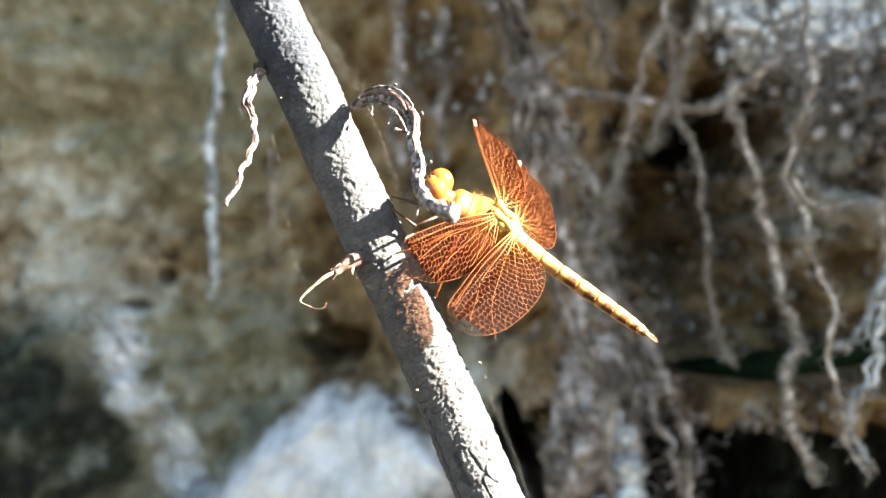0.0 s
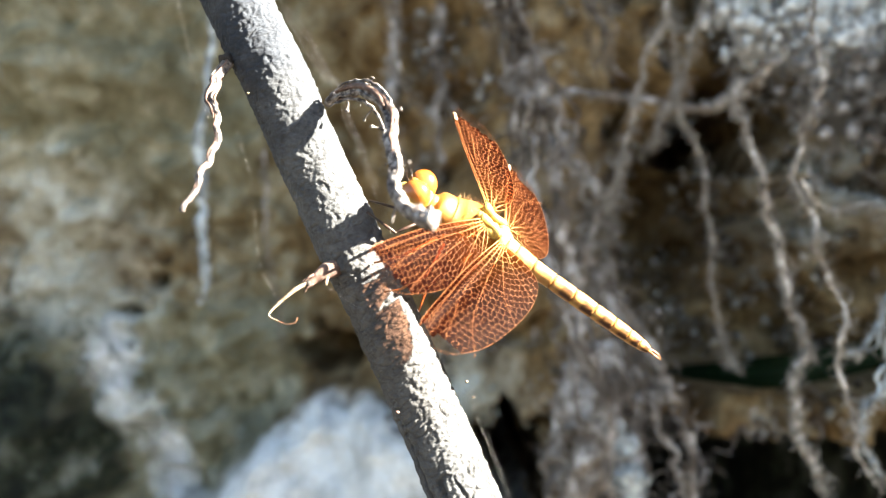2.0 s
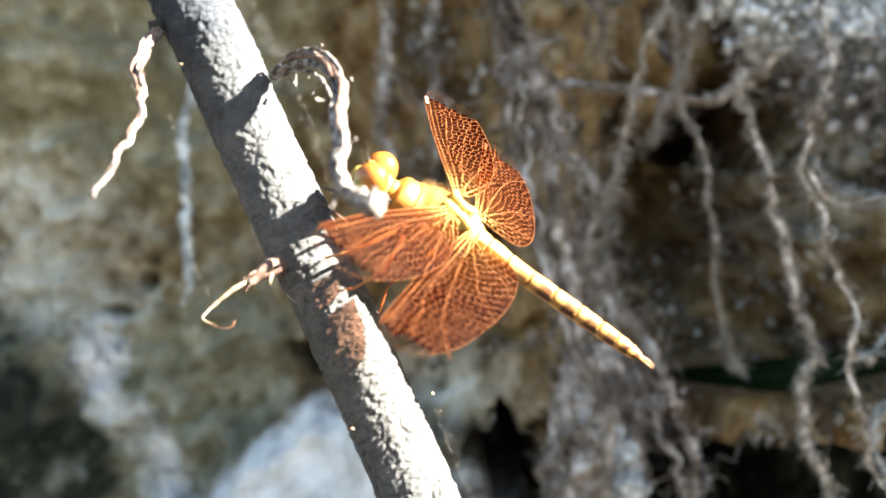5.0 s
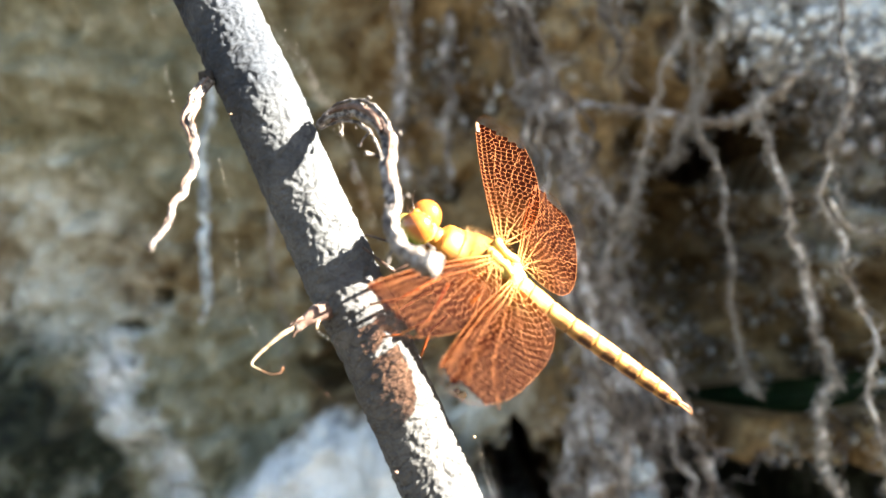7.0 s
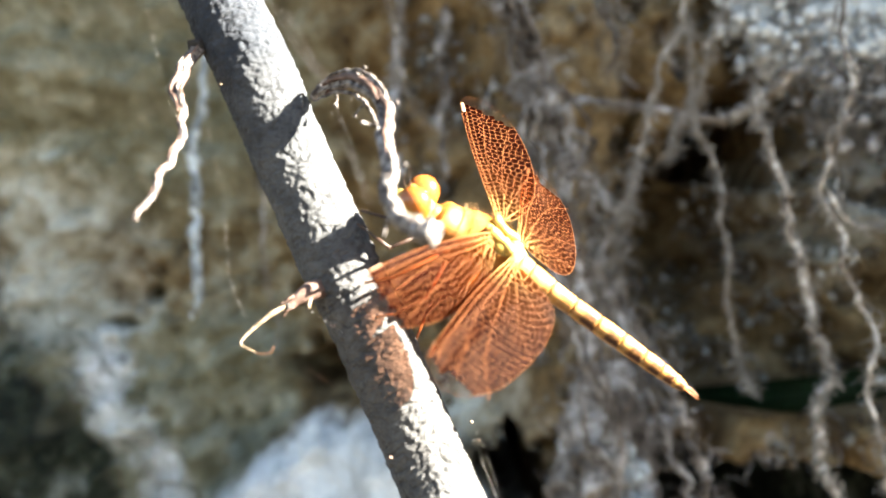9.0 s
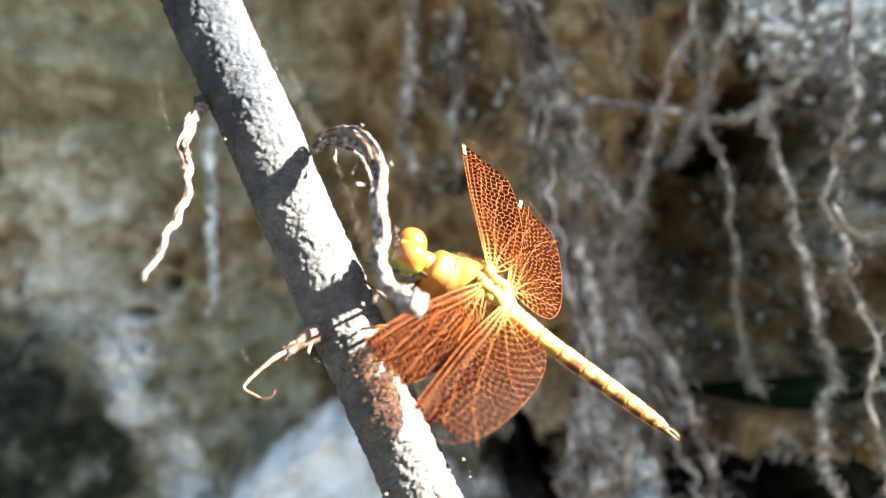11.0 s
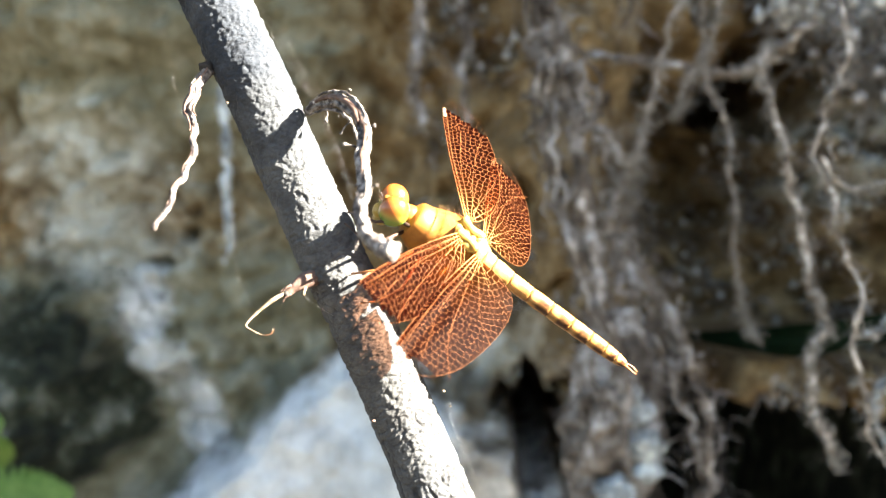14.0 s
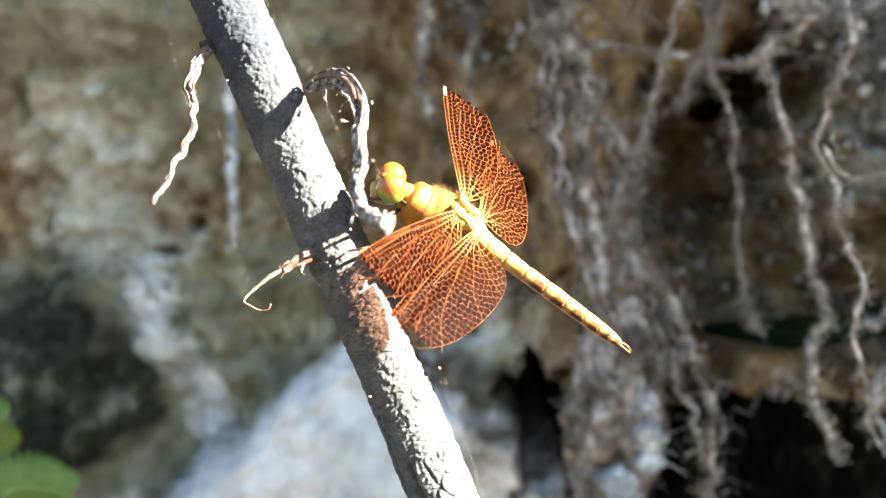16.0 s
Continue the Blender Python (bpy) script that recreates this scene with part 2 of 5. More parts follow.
def tube(bm, pts, radius, sides=8, rough=0.0, freq=1.0, cap=True, index=0, seed=0.0):
    """A closed tube along pts; radius(u) for u from 0 to 1; rough: share of the radius by which the skin is uneven."""
    n = len(pts)
    rings = []
    ref = Vector((0, 0, 1)) if abs((pts[-1] - pts[0]).normalized().z) < 0.8 else Vector((1, 0, 0))
    side = None
    for i, q in enumerate(pts):
        way = (pts[min(i + 1, n - 1)] - pts[max(i - 1, 0)]).normalized()
        side = (ref if side is None else side).copy()
        side = (side - way * side.dot(way)).normalized()
        up = way.cross(side)
        r = radius(i / max(1, n - 1))
        ring = []
        for k in range(sides):
            a = 2 * math.pi * k / sides
            out = side * math.cos(a) + up * math.sin(a)
            rr = r
            if rough:
                rr *= 1 + rough * noise.noise((q + out * r) * freq + Vector((seed, seed, 0)))
            ring.append(bm.verts.new(q + out * rr))
        rings.append(ring)
    for i in range(n - 1):
        for k in range(sides):
            f = bm.faces.new((rings[i][k], rings[i][(k + 1) % sides], rings[i + 1][(k + 1) % sides], rings[i + 1][k]))
            f.material_index = index
    if cap:
        bm.faces.new(rings[0][::-1]).material_index = index
        bm.faces.new(rings[-1]).material_index = index
    return rings


def ball(bm, centre, radii, turn=None, seg=24, rings=14, rough=0.0, freq=1.0):
    """An ellipsoid with an uneven skin."""
    m = Matrix.Translation(centre) @ (turn or Matrix()) @ Matrix.Diagonal((*radii, 1))
    made = bmesh.ops.create_uvsphere(bm, u_segments=seg, v_segments=rings, radius=1.0, matrix=m)["verts"]
    if rough:
        c = Vector(centre)
        for v in made:
            v.co += (v.co - c) * rough * noise.noise(v.co * freq)
    return made


def lerp_rows(rows, x):
    for (a, va), (b, vb) in zip(rows, rows[1:]):
        if x <= b:
            t = max(0.0, (x - a) / (b - a))
            return va + (vb - va) * t
    return rows[-1][1]


def fbm(v, octaves=5, gain=0.5):
    return noise.fractal(v, 1.0 - math.log(gain) / math.log(2) - 1.0, 2.0, octaves, noise_basis="PERLIN_ORIGINAL")


# ---- ground and bank ----
def blob(x, z, cx, cz, rx, rz):
    return math.exp(-(((x - cx) / rx) ** 2 + ((z - cz) / rz) ** 2))


def smooth(a, b, v):
    t = min(1.0, max(0.0, (v - a) / (b - a)))
    return t * t * (3 - 2 * t)


def white_ledge(x, z):
    top = lerp_rows([(-0.20, 0.21), (-0.135, 0.265), (-0.104, 0.298), (-0.076, 0.322), (-0.05, 0.326), (-0.014, 0.320), (0.05, 0.285), (0.09, 0.22)], x)
    return smooth(top + 0.010, top - 0.030, z + 0.006 * noise.noise(Vector((x * 50, 1, z * 50))) + 0.004 * noise.noise(Vector((x * 140, 1, z * 140))))


def hollows(x, z):
    """Burrow mouths low in the bank, ragged at the rim."""
    h = blob(x, z, 0.044, 0.284, 0.020, 0.036) + blob(x, z, 0.122, 0.265, 0.016, 0.030) + 0.42 * noise.noise(Vector((x * 75, 5, z * 55))) + 0.2 * noise.noise(Vector((x * 190, 5, z * 190)))
    return smooth(0.42, 0.62, h) * smooth(0.338, 0.312, z)


def bank_depth(x, z):
    """How far back the face of the bank lies at x along it and z up it."""
    y = 0.64 - 0.07 * smooth(-0.08, 0.0, x) - 0.10 * smooth(0.40, 0.75, z)
    y -= 0.05 * smooth(-0.20, -0.28, x) * smooth(0.36, 0.28, z)
    y -= 0.06 * white_ledge(x, z)
    y += 0.07 * smooth(0.3, 0.8, blob(x, z, -0.066, 0.338, 0.026, 0.016) + 0.4 * noise.noise(Vector((x * 70, 4, z * 70))))
    y -= 0.10 * blob(x, z, 0.062, 0.36, 0.030, 0.10)
    y -= 0.05 * blob(x, z, 0.05, 0.50, 0.035, 0.08)
    y += 0.09 * blob(x, z, 0.128, 0.432, 0.036, 0.040) + 0.03 * blob(x, z, 0.135, 0.400, 0.05, 0.04) + 0.03 * blob(x, z, 0.20, 0.41, 0.06, 0.06) - 0.13 * blob(x, z, 0.200, 0.430, 0.040, 0.050) * (0.75 + 0.6 * noise.noise(Vector((x * 60, 3, z * 60))))
    y -= 0.10 * smooth(0.343, 0.333, z) * smooth(0.292, 0.307, z) * smooth(0.11, 0.14, x)
    y += 0.70 * smooth(0.314, 0.298, z + 0.012 * noise.noise(Vector((x * 60, 0, 3))) + 0.006 * noise.noise(Vector((x * 170, 0, 3)))) * smooth(0.105, 0.125, x)
    y += 0.60 * hollows(x, z)
    y += 0.30 * smooth(0.30, 0.75, blob(x, z, 0.165, 0.478, 0.032, 0.030) + 0.35 * noise.noise(Vector((x * 55, 6, z * 55))))
    y += 0.024 * smooth(0.2, 0.9, blob(x, z, -0.186, 0.383, 0.008, 0.007) + blob(x, z, -0.207, 0.363, 0.017, 0.004) + 0.3 * noise.noise(Vector((x * 90, 2, z * 90))) - 0.05)
    # added, unseen: the right end swings forward to keep sun off the bank face
    sun_block = lerp_rows([(0.22, 0.0), (0.34, 1.0), (3.0, 1.0)], x)
    y += (lerp_rows([(0.3, 0.36), (0.62, 0.20), (1.2, 0.10)], x) - y) * sun_block
    return y


def build_bank():
    # extra reach to the right and upward, out of view, blocks the sun
    xs = np.concatenate([np.linspace(-1.6, -0.36, 50), np.linspace(-0.354, 0.36, 300), np.linspace(0.37, 2.6, 90)])
    zs = np.concatenate([np.linspace(-0.05, 0.19, 20), np.linspace(0.195, 0.60, 190), np.linspace(0.61, 1.55, 50)])
    verts, maps = [], {"olive": [], "grey": [], "white": [], "moss": []}
    for z in zs:
        for x in xs:
            v = Vector((x, 0.0, z))
            rough = 0.030 * fbm(v * 9 + Vector((3, 1, 7)), 4) + 0.013 * fbm(v * 34, 5) + 0.005 * fbm(v * 120, 3) + 0.028 * smooth(0.25, 0.5, noise.noise(v * 46 + Vector((4, 0, 9)))) * (1 - white_ledge(x, z)) * (0.15 + 0.85 * smooth(-0.08, 0.04, x))
            near = (1.0 - 0.6 * smooth(0.3, 0.6, x)) * (1 - 0.55 * white_ledge(x, z))
            verts.append((x, bank_depth(x, z) + rough * near, z))
            maps["olive"].append(0.80 * smooth(-0.06, -0.14, x) * smooth(0.39, 0.33, z) + blob(x, z, -0.21, 0.52, 0.16, 0.11) + 0.35 * blob(x, z, -0.11, 0.36, 0.06, 0.06) + 0.3 * blob(x, z, 0.17, 0.31, 0.06, 0.03))
            maps["grey"].append(0.65 * blob(x, z, -0.255, 0.425, 0.080, 0.050) + 0.6 * blob(x, z, -0.25, 0.365, 0.05, 0.025) + 0.15 * blob(x, z, -0.19, 0.345, 0.05, 0.05) + 0.6 * blob(x, z, 0.015, 0.32, 0.05, 0.05)
                                + 0.22 * blob(x, z, 0.16, 0.318, 0.04, 0.018) + 0.55 * blob(x, z, 0.205, 0.43, 0.05, 0.05) + 0.10 * blob(x, z, -0.13, 0.33, 0.04, 0.05) + 0.5 * blob(x, z, -0.20, 0.29, 0.03, 0.03))
            pale = white_ledge(x, z) * (1 - 0.45 * smooth(-0.035, 0.01, x))
            maps["white"].append(0.85 * pale + 0.60 * blob(x, z, -0.216, 0.332, 0.024, 0.042) + 0.25 * blob(x, z, -0.203, 0.290, 0.014, 0.022)
                                 + 0.80 * blob(x, z, -0.176, 0.260, 0.018, 0.040))
            # moss, plus near-black shade painted into the small holes and right hollow
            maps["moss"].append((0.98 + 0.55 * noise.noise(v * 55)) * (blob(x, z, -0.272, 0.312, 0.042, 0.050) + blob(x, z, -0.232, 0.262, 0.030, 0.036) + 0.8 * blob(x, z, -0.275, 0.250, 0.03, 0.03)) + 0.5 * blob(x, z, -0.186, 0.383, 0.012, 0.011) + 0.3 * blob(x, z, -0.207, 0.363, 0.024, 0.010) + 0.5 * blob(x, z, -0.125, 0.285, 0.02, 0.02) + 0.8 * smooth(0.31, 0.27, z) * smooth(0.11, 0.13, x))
    nx, nz = len(xs), len(zs)
    faces = [(j * nx + i, j * nx + i + 1, (j + 1) * nx + i + 1, (j + 1) * nx + i) for j in range(nz - 1) for i in range(nx - 1)]
    top = len(verts)
    for i in range(nx):
        x, y, z = verts[(nz - 1) * nx + i]
        verts.append((x, y + 0.05, z + 0.02))
        verts.append((x, 6.0, z + 0.4))
        for k in maps:
            maps[k] += [0.6 if k in ("olive", "moss") else 0.0] * 2
    for i in range(nx - 1):
        a, b = (nz - 1) * nx + i, (nz - 1) * nx + i + 1
        c, d = top + 2 * i, top + 2 * i + 2
        faces += [(a, b, d, c), (c, d, d + 1, c + 1)]
    me = bpy.data.meshes.new("wall_bank")
    me.from_pydata(verts, [], faces)
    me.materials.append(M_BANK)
    me.polygons.foreach_set("use_smooth", [True] * len(me.polygons))
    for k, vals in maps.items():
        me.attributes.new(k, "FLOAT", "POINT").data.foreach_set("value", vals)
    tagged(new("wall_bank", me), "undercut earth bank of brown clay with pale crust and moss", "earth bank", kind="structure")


def build_ground():
    xs = np.concatenate([-np.geomspace(300, 1.0, 14), np.linspace(-0.95, 0.95, 70), np.geomspace(1.0, 300, 14)])
    ys = np.concatenate([-np.geomspace(300, 1.0, 14), np.linspace(-0.95, 1.6, 80), np.geomspace(1.7, 300, 12)])
    verts = [(x, y, 0.02 * fbm(Vector((x * 4, y * 4, 0)), 5) if abs(x) < 2 and abs(y) < 2.5 else 0.0) for y in ys for x in xs]
    nx = len(xs)
    faces = [(j * nx + i, j * nx + i + 1, (j + 1) * nx + i + 1, (j + 1) * nx + i) for j in range(len(ys) - 1) for i in range(nx - 1)]
    me = bpy.data.meshes.new("ground")
    me.from_pydata(verts, [], faces)
    me.materials.append(M_GROUND)
    tagged(new("ground", me), "bare damp earth at the foot of the bank", "ground", kind="structure")


build_ground()
build_bank()


# ---- hanging roots ----
def rootlets(bm, pts, count, reach, rad, rng, down=0.5, spread=0.004, wiggle=0.5, segs=4):
    """Short crooked side roots growing out of a strand."""
    for _ in range(count):
        i = rng.randrange(len(pts))
        p = pts[i] + Vector((rng.uniform(-1, 1), rng.uniform(-1, 1), rng.uniform(-1, 1))) * spread
        way = Vector((rng.uniform(-1, 1), rng.uniform(-1, 0.6), rng.uniform(-1, 0.8) - down)).normalized()
        step = reach * rng.uniform(0.35, 1.0) / segs
        line = [p.copy()]
        for _ in range(segs):
            way = (way + Vector((rng.uniform(-1, 1), rng.uniform(-1, 1), rng.uniform(-1, 1))) * wiggle).normalized()
            p = p + way * step
            line.append(p.copy())
        r = rad * rng.uniform(0.6, 1.2)
        tube(bm, line, lambda u, r=r: r * (1 - 0.7 * u), 3, cap=False)


def crumb_mesh(name, seats, material, seed=0):
    """Many small uneven lumps in one mesh; seats: (place, radius)."""
    rng = random.Random(seed)
    base = [Vector(p).normalized() for p in [(i, j, k) for i in (-1, 0, 1) for j in (-1, 0, 1) for k in (-1, 0, 1)] if any(p)]
    hull = bmesh.new()
    vs = [hull.verts.new(p) for p in base]
    bmesh.ops.convex_hull(hull, input=vs)
    bmesh.ops.triangulate(hull, faces=hull.faces[:])
    hull.verts.index_update()
    shape = [v.co.copy() for v in hull.verts]
    tris = [tuple(v.index for v in f.verts) for f in hull.faces]
    hull.free()
    verts, faces = [], []
    for c, r in seats:
        turn = Euler((rng.uniform(0, 6), rng.uniform(0, 6), 0)).to_matrix()
        squash = Vector((rng.uniform(0.6, 1.2), rng.uniform(0.6, 1.2), rng.uniform(0.6, 1.5)))
        k = len(verts)
        for p in shape:
            q = turn @ p
            verts.append(c + Vector((q.x * squash.x, q.y * squash.y, q.z * squash.z)) * r * rng.uniform(0.75, 1.25))
        faces += [(a + k, b + k, d + k) for a, b, d in tris]
    me = bpy.data.meshes.new(name)
    me.from_pydata(verts, [], faces)
    me.materials.append(material)
    me.polygons.foreach_set("use_smooth", [True] * len(me.polygons))
    return me


def hanging_root(pts, r0, r1, count, reach, label, mat=None, fine=None, seed=1, spread=0.003, rad=0.0003, lump=0.5, twins=0, tip_fluff=0):
    rng = random.Random(seed)
    ob = thing("hanging_root", label, "root", at=pts[0], group="roots hanging from the bank")
    steps = max(5, int(100 / len(pts)))
    line = spline(pts, steps)
    n = len(line)
    jit = [q + Vector((fbm(q * 60 + Vector((seed, 0, 0)), 3), fbm(q * 60 + Vector((0, seed, 0)), 3), 0.3 * fbm(q * 60, 2))) * 0.0030 + Vector((noise.noise(q * 210 + Vector((seed, 3, 0))), noise.noise(q * 210 + Vector((0, 3, seed))), 0)) * (0.0006 + 0.4 * min(r0, r1)) for q in line]
    bm = bmesh.new()
    tube(bm, jit, lambda u: (r0 + (r1 - r0) * u) * (1 - 0.8 * smooth(0.93, 1.0, u)) * (0.78 + 0.5 * noise.noise(Vector((seed, u * 26, 2)))), 10, lump, 330, seed=seed)
    part("strand", bm, mat or M_ROOT, ob)
    for k in range(twins):
        off = Vector((rng.uniform(-1, 1), rng.uniform(-1, 1), 0)) * spread * 1.6
        a, b = sorted((rng.randrange(n), rng.randrange(n)))
        if b - a < 6:
            a, b = 0, n - 1
        bm = bmesh.new()
        tube(bm, [q + off * math.sin(3.1 * i / (b - a)) + Vector((fbm(q * 90 + off * 900, 3), fbm(q * 80, 2), 0)) * 0.005 for i, q in enumerate(jit[a:b + 1])],
             lambda u: r0 * 0.36 * (1 - 0.5 * u), 6, lump, 300, seed=seed + k)
        part("side_strand", bm, mat or M_ROOT, ob)
    bm = bmesh.new()
    rootlets(bm, jit, count, reach, rad, rng, spread=spread)
    part("root_fuzz", bm, fine or M_ROOTLET, ob, kind="stuff")
    seats = []
    for _ in range(count // 3):
        i = rng.randrange(n)
        r = r0 + (r1 - r0) * i / n
        seats.append((jit[i] + Vector((rng.uniform(-1, 1), rng.uniform(-1, 0.4), rng.uniform(-1, 1))) * (r + 0.25 * spread), rng.uniform(0.25, 0.75) * (0.0006 + 0.4 * r)))
    nod = new("root_crust", crumb_mesh("root_crust", seats, fine or M_ROOTLET, seed))
    nod.parent, nod.location = ob, -ob.location
    tagged(nod, kind="stuff")
    if tip_fluff:
        seats = []
        for _ in range(tip_fluff):
            q = jit[n - 1 - rng.randrange(n // 3)]
            seats.append((q + Vector((rng.gauss(0, 0.0013), rng.gauss(0, 0.0013), rng.gauss(0, 0.002))), rng.uniform(0.0002, 0.0007)))
        fluff = new("crusted_tip", crumb_mesh("crusted_tip", seats, M_CRUMB, seed))
        fluff.parent, fluff.location = ob, -ob.location
        tagged(fluff, "pale crumbly crust round the root tip", kind="stuff")
    return ob


PALE, GREY = "thin pale root with bristly rootlets hanging free", "matted grey root strands hanging against the bank"
hanging_root([(-0.1041, 0.463, 0.62), (-0.1041, 0.463, 0.5408), (-0.1086, 0.463, 0.4733), (-0.1135, 0.463, 0.4473), (-0.1095, 0.463, 0.4138), (-0.1082, 0.463, 0.3808)],
             0.0020, 0.0032, 60, 0.004, "straight root crusted with bluish grey mineral", M_BLUECRUST, M_BLUECRUST, 11, 0.002, 0.0004, 0.6)
hanging_root([(0.012, 0.42, 0.60), (0.0201, 0.41, 0.5291), (0.0361, 0.41, 0.4859), (0.0442, 0.41, 0.4611), (0.0477, 0.41, 0.434), (0.0568, 0.41, 0.3935), (0.0615, 0.41, 0.3665), (0.0705, 0.41, 0.3397), (0.0729, 0.41, 0.3084)],
             0.0030, 0.0026, 520, 0.012, GREY, M_MAT, M_MAT, 12, 0.010, 0.0004, 0.9, 14)
hanging_root([(0.024, 0.42, 0.60), (0.0263, 0.42, 0.5276), (0.0288, 0.42, 0.4997), (0.0393, 0.42, 0.4834), (0.0487, 0.42, 0.4556)], 0.0022, 0.0013, 240, 0.010, GREY, M_MAT, M_ROOTLET, 13, 0.007, 0.00035, 0.8, 7)
hanging_root([(0.0393, 0.42, 0.4904), (0.0359, 0.42, 0.4671), (0.0384, 0.42, 0.437), (0.0489, 0.42, 0.4093), (0.056, 0.42, 0.385)], 0.0019, 0.0012, 260, 0.011, GREY, M_MAT, M_ROOTLET, 14, 0.008, 0.00035, 0.8, 7)
hanging_root([(0.0440, 0.43, 0.47), (0.0499, 0.43, 0.445), (0.0641, 0.43, 0.4379), (0.0713, 0.43, 0.4213), (0.0643, 0.43, 0.4047), (0.068, 0.43, 0.38)], 0.0025, 0.0013, 300, 0.012, GREY, M_MAT, M_ROOTLET, 15, 0.009, 0.0004, 0.9, 7)
hanging_root([(0.0646, 0.42, 0.60), (0.0646, 0.42, 0.5277), (0.0682, 0.42, 0.4998), (0.0671, 0.42, 0.4812)], 0.0022, 0.0009, 200, 0.009, GREY, M_MAT, M_ROOTLET, 16, 0.006, 0.0003, 0.8, 5)
hanging_root([(0.0621, 0.44, 0.4022), (0.078, 0.44, 0.3829), (0.095, 0.44, 0.3613), (0.1071, 0.44, 0.33), (0.1144, 0.44, 0.3011), (0.118, 0.45, 0.26)], 0.0031, 0.0028, 320, 0.012, GREY, M_MAT, M_MAT, 17, 0.010, 0.0004, 0.9, 10)
hanging_root([(-0.0295, 0.50, 0.60), (-0.0295, 0.50, 0.5525), (-0.0236, 0.50, 0.5188), (-0.0201, 0.50, 0.4991), (-0.0164, 0.50, 0.4851), (-0.0008, 0.50, 0.4656)], 0.0014, 0.0004, 120, 0.007, PALE, None, None, 18, 0.004, 0.0003, 0.6, 1)
hanging_root([(-0.0248, 0.53, 0.56), (-0.0248, 0.53, 0.506), (-0.0255, 0.53, 0.4718), (-0.0223, 0.53, 0.4471)], 0.0040, 0.0025, 160, 0.008, GREY, M_MAT, M_ROOTLET, 19, 0.004, 0.0003, 0.9, 2)
hanging_root([(-0.0015, 0.53, 0.55), (-0.0015, 0.53, 0.4967), (0.0019, 0.53, 0.4472)], 0.0034, 0.0020, 140, 0.008, GREY, M_MAT, M_ROOTLET, 20, 0.004, 0.0003, 0.9, 2)
hanging_root([(0.0935, 0.385, 0.58), (0.0920, 0.385, 0.5168), (0.0880, 0.385, 0.4914), (0.0810, 0.385, 0.4787), (0.0746, 0.385, 0.4512), (0.0711, 0.385, 0.4343), (0.0665, 0.385, 0.4185)], 0.0009, 0.0004, 420, 0.006, PALE, None, None, 21, 0.0018, 0.0003, 0.6)
hanging_root([(0.1120, 0.40, 0.58), (0.1100, 0.40, 0.5216), (0.1045, 0.40, 0.4929), (0.0985, 0.40, 0.473), (0.0913, 0.40, 0.4554), (0.0855, 0.40, 0.4444)], 0.0010, 0.0004, 420, 0.006, PALE, None, None, 22, 0.002, 0.0003, 0.6)
hanging_root([(0.098, 0.41, 0.50), (0.1006, 0.42, 0.479), (0.1041, 0.42, 0.4605), (0.1122, 0.42, 0.4374), (0.1162, 0.42, 0.4097), (0.1176, 0.42, 0.3751), (0.1215, 0.42, 0.3637), (0.1261, 0.42, 0.3534)], 0.0009, 0.0004, 480, 0.006, PALE, None, None, 23, 0.002, 0.0003, 0.6)
hanging_root([(0.153, 0.500, 0.489), (0.130, 0.430, 0.477), (0.1105, 0.362, 0.4640), (0.1085, 0.356, 0.4540), (0.112, 0.355, 0.4437), (0.1182, 0.355, 0.4187), (0.1255, 0.355, 0.3996), (0.1259, 0.355, 0.3804), (0.1316, 0.355, 0.3680), (0.1274, 0.355, 0.3596), (0.1305, 0.355, 0.3450), (0.1337, 0.355, 0.3325), (0.1379, 0.355, 0.3178)],
             0.0009, 0.0022, 520, 0.006, "pale root with a shaggy thickened end hanging free", None, None, 24, 0.002, 0.0003, 0.7, 1, 260)
hanging_root([(0.121, 0.32, 0.49), (0.1197, 0.31, 0.4552), (0.1173, 0.31, 0.4402), (0.1127, 0.31, 0.4261), (0.1184, 0.31, 0.4137), (0.117, 0.31, 0.4037), (0.128, 0.31, 0.3857), (0.1255, 0.31, 0.3741), (0.1268, 0.31, 0.360), (0.1300, 0.31, 0.3460), (0.1376, 0.31, 0.328)],
             0.0010, 0.0008, 240, 0.006, "crooked bare pale root hanging free", None, None, 25, 0.0012, 0.00025, 0.5, 2)
hanging_root([(0.114, 0.31, 0.4252), (0.1206, 0.31, 0.417), (0.1263, 0.31, 0.4154), (0.1337, 0.31, 0.4179), (0.145, 0.31, 0.414)], 0.0008, 0.0004, 90, 0.008, "forked side root, pale and crooked", None, None, 26, 0.001, 0.00025, 0.5, 1)
hanging_root([(0.055, 0.45, 0.475), (0.0687, 0.43, 0.4712), (0.0924, 0.43, 0.4678), (0.1184, 0.43, 0.4655), (0.1302, 0.42, 0.4739), (0.1396, 0.40, 0.481)], 0.0016, 0.0030, 150, 0.006, "grey root lying across the hollow of the bank", M_MAT, M_ROOTLET, 27, 0.003, 0.0003, 0.9, 1)
hanging_root([(-0.0997, 0.56, 0.46), (-0.0997, 0.56, 0.4316), (-0.0989, 0.56, 0.4096), (-0.0922, 0.56, 0.3749), (-0.0904, 0.56, 0.3498)], 0.0012, 0.0005, 70, 0.006, PALE, M_MAT, M_ROOTLET, 28, 0.003, 0.0003, 0.6)
hanging_root([(0.155, 0.33, 0.48), (0.157, 0.33, 0.44), (0.152, 0.33, 0.41), (0.160, 0.33, 0.37), (0.158, 0.33, 0.33)], 0.0014, 0.0008, 200, 0.007, PALE, None, None, 29, 0.002, 0.0003, 0.6)

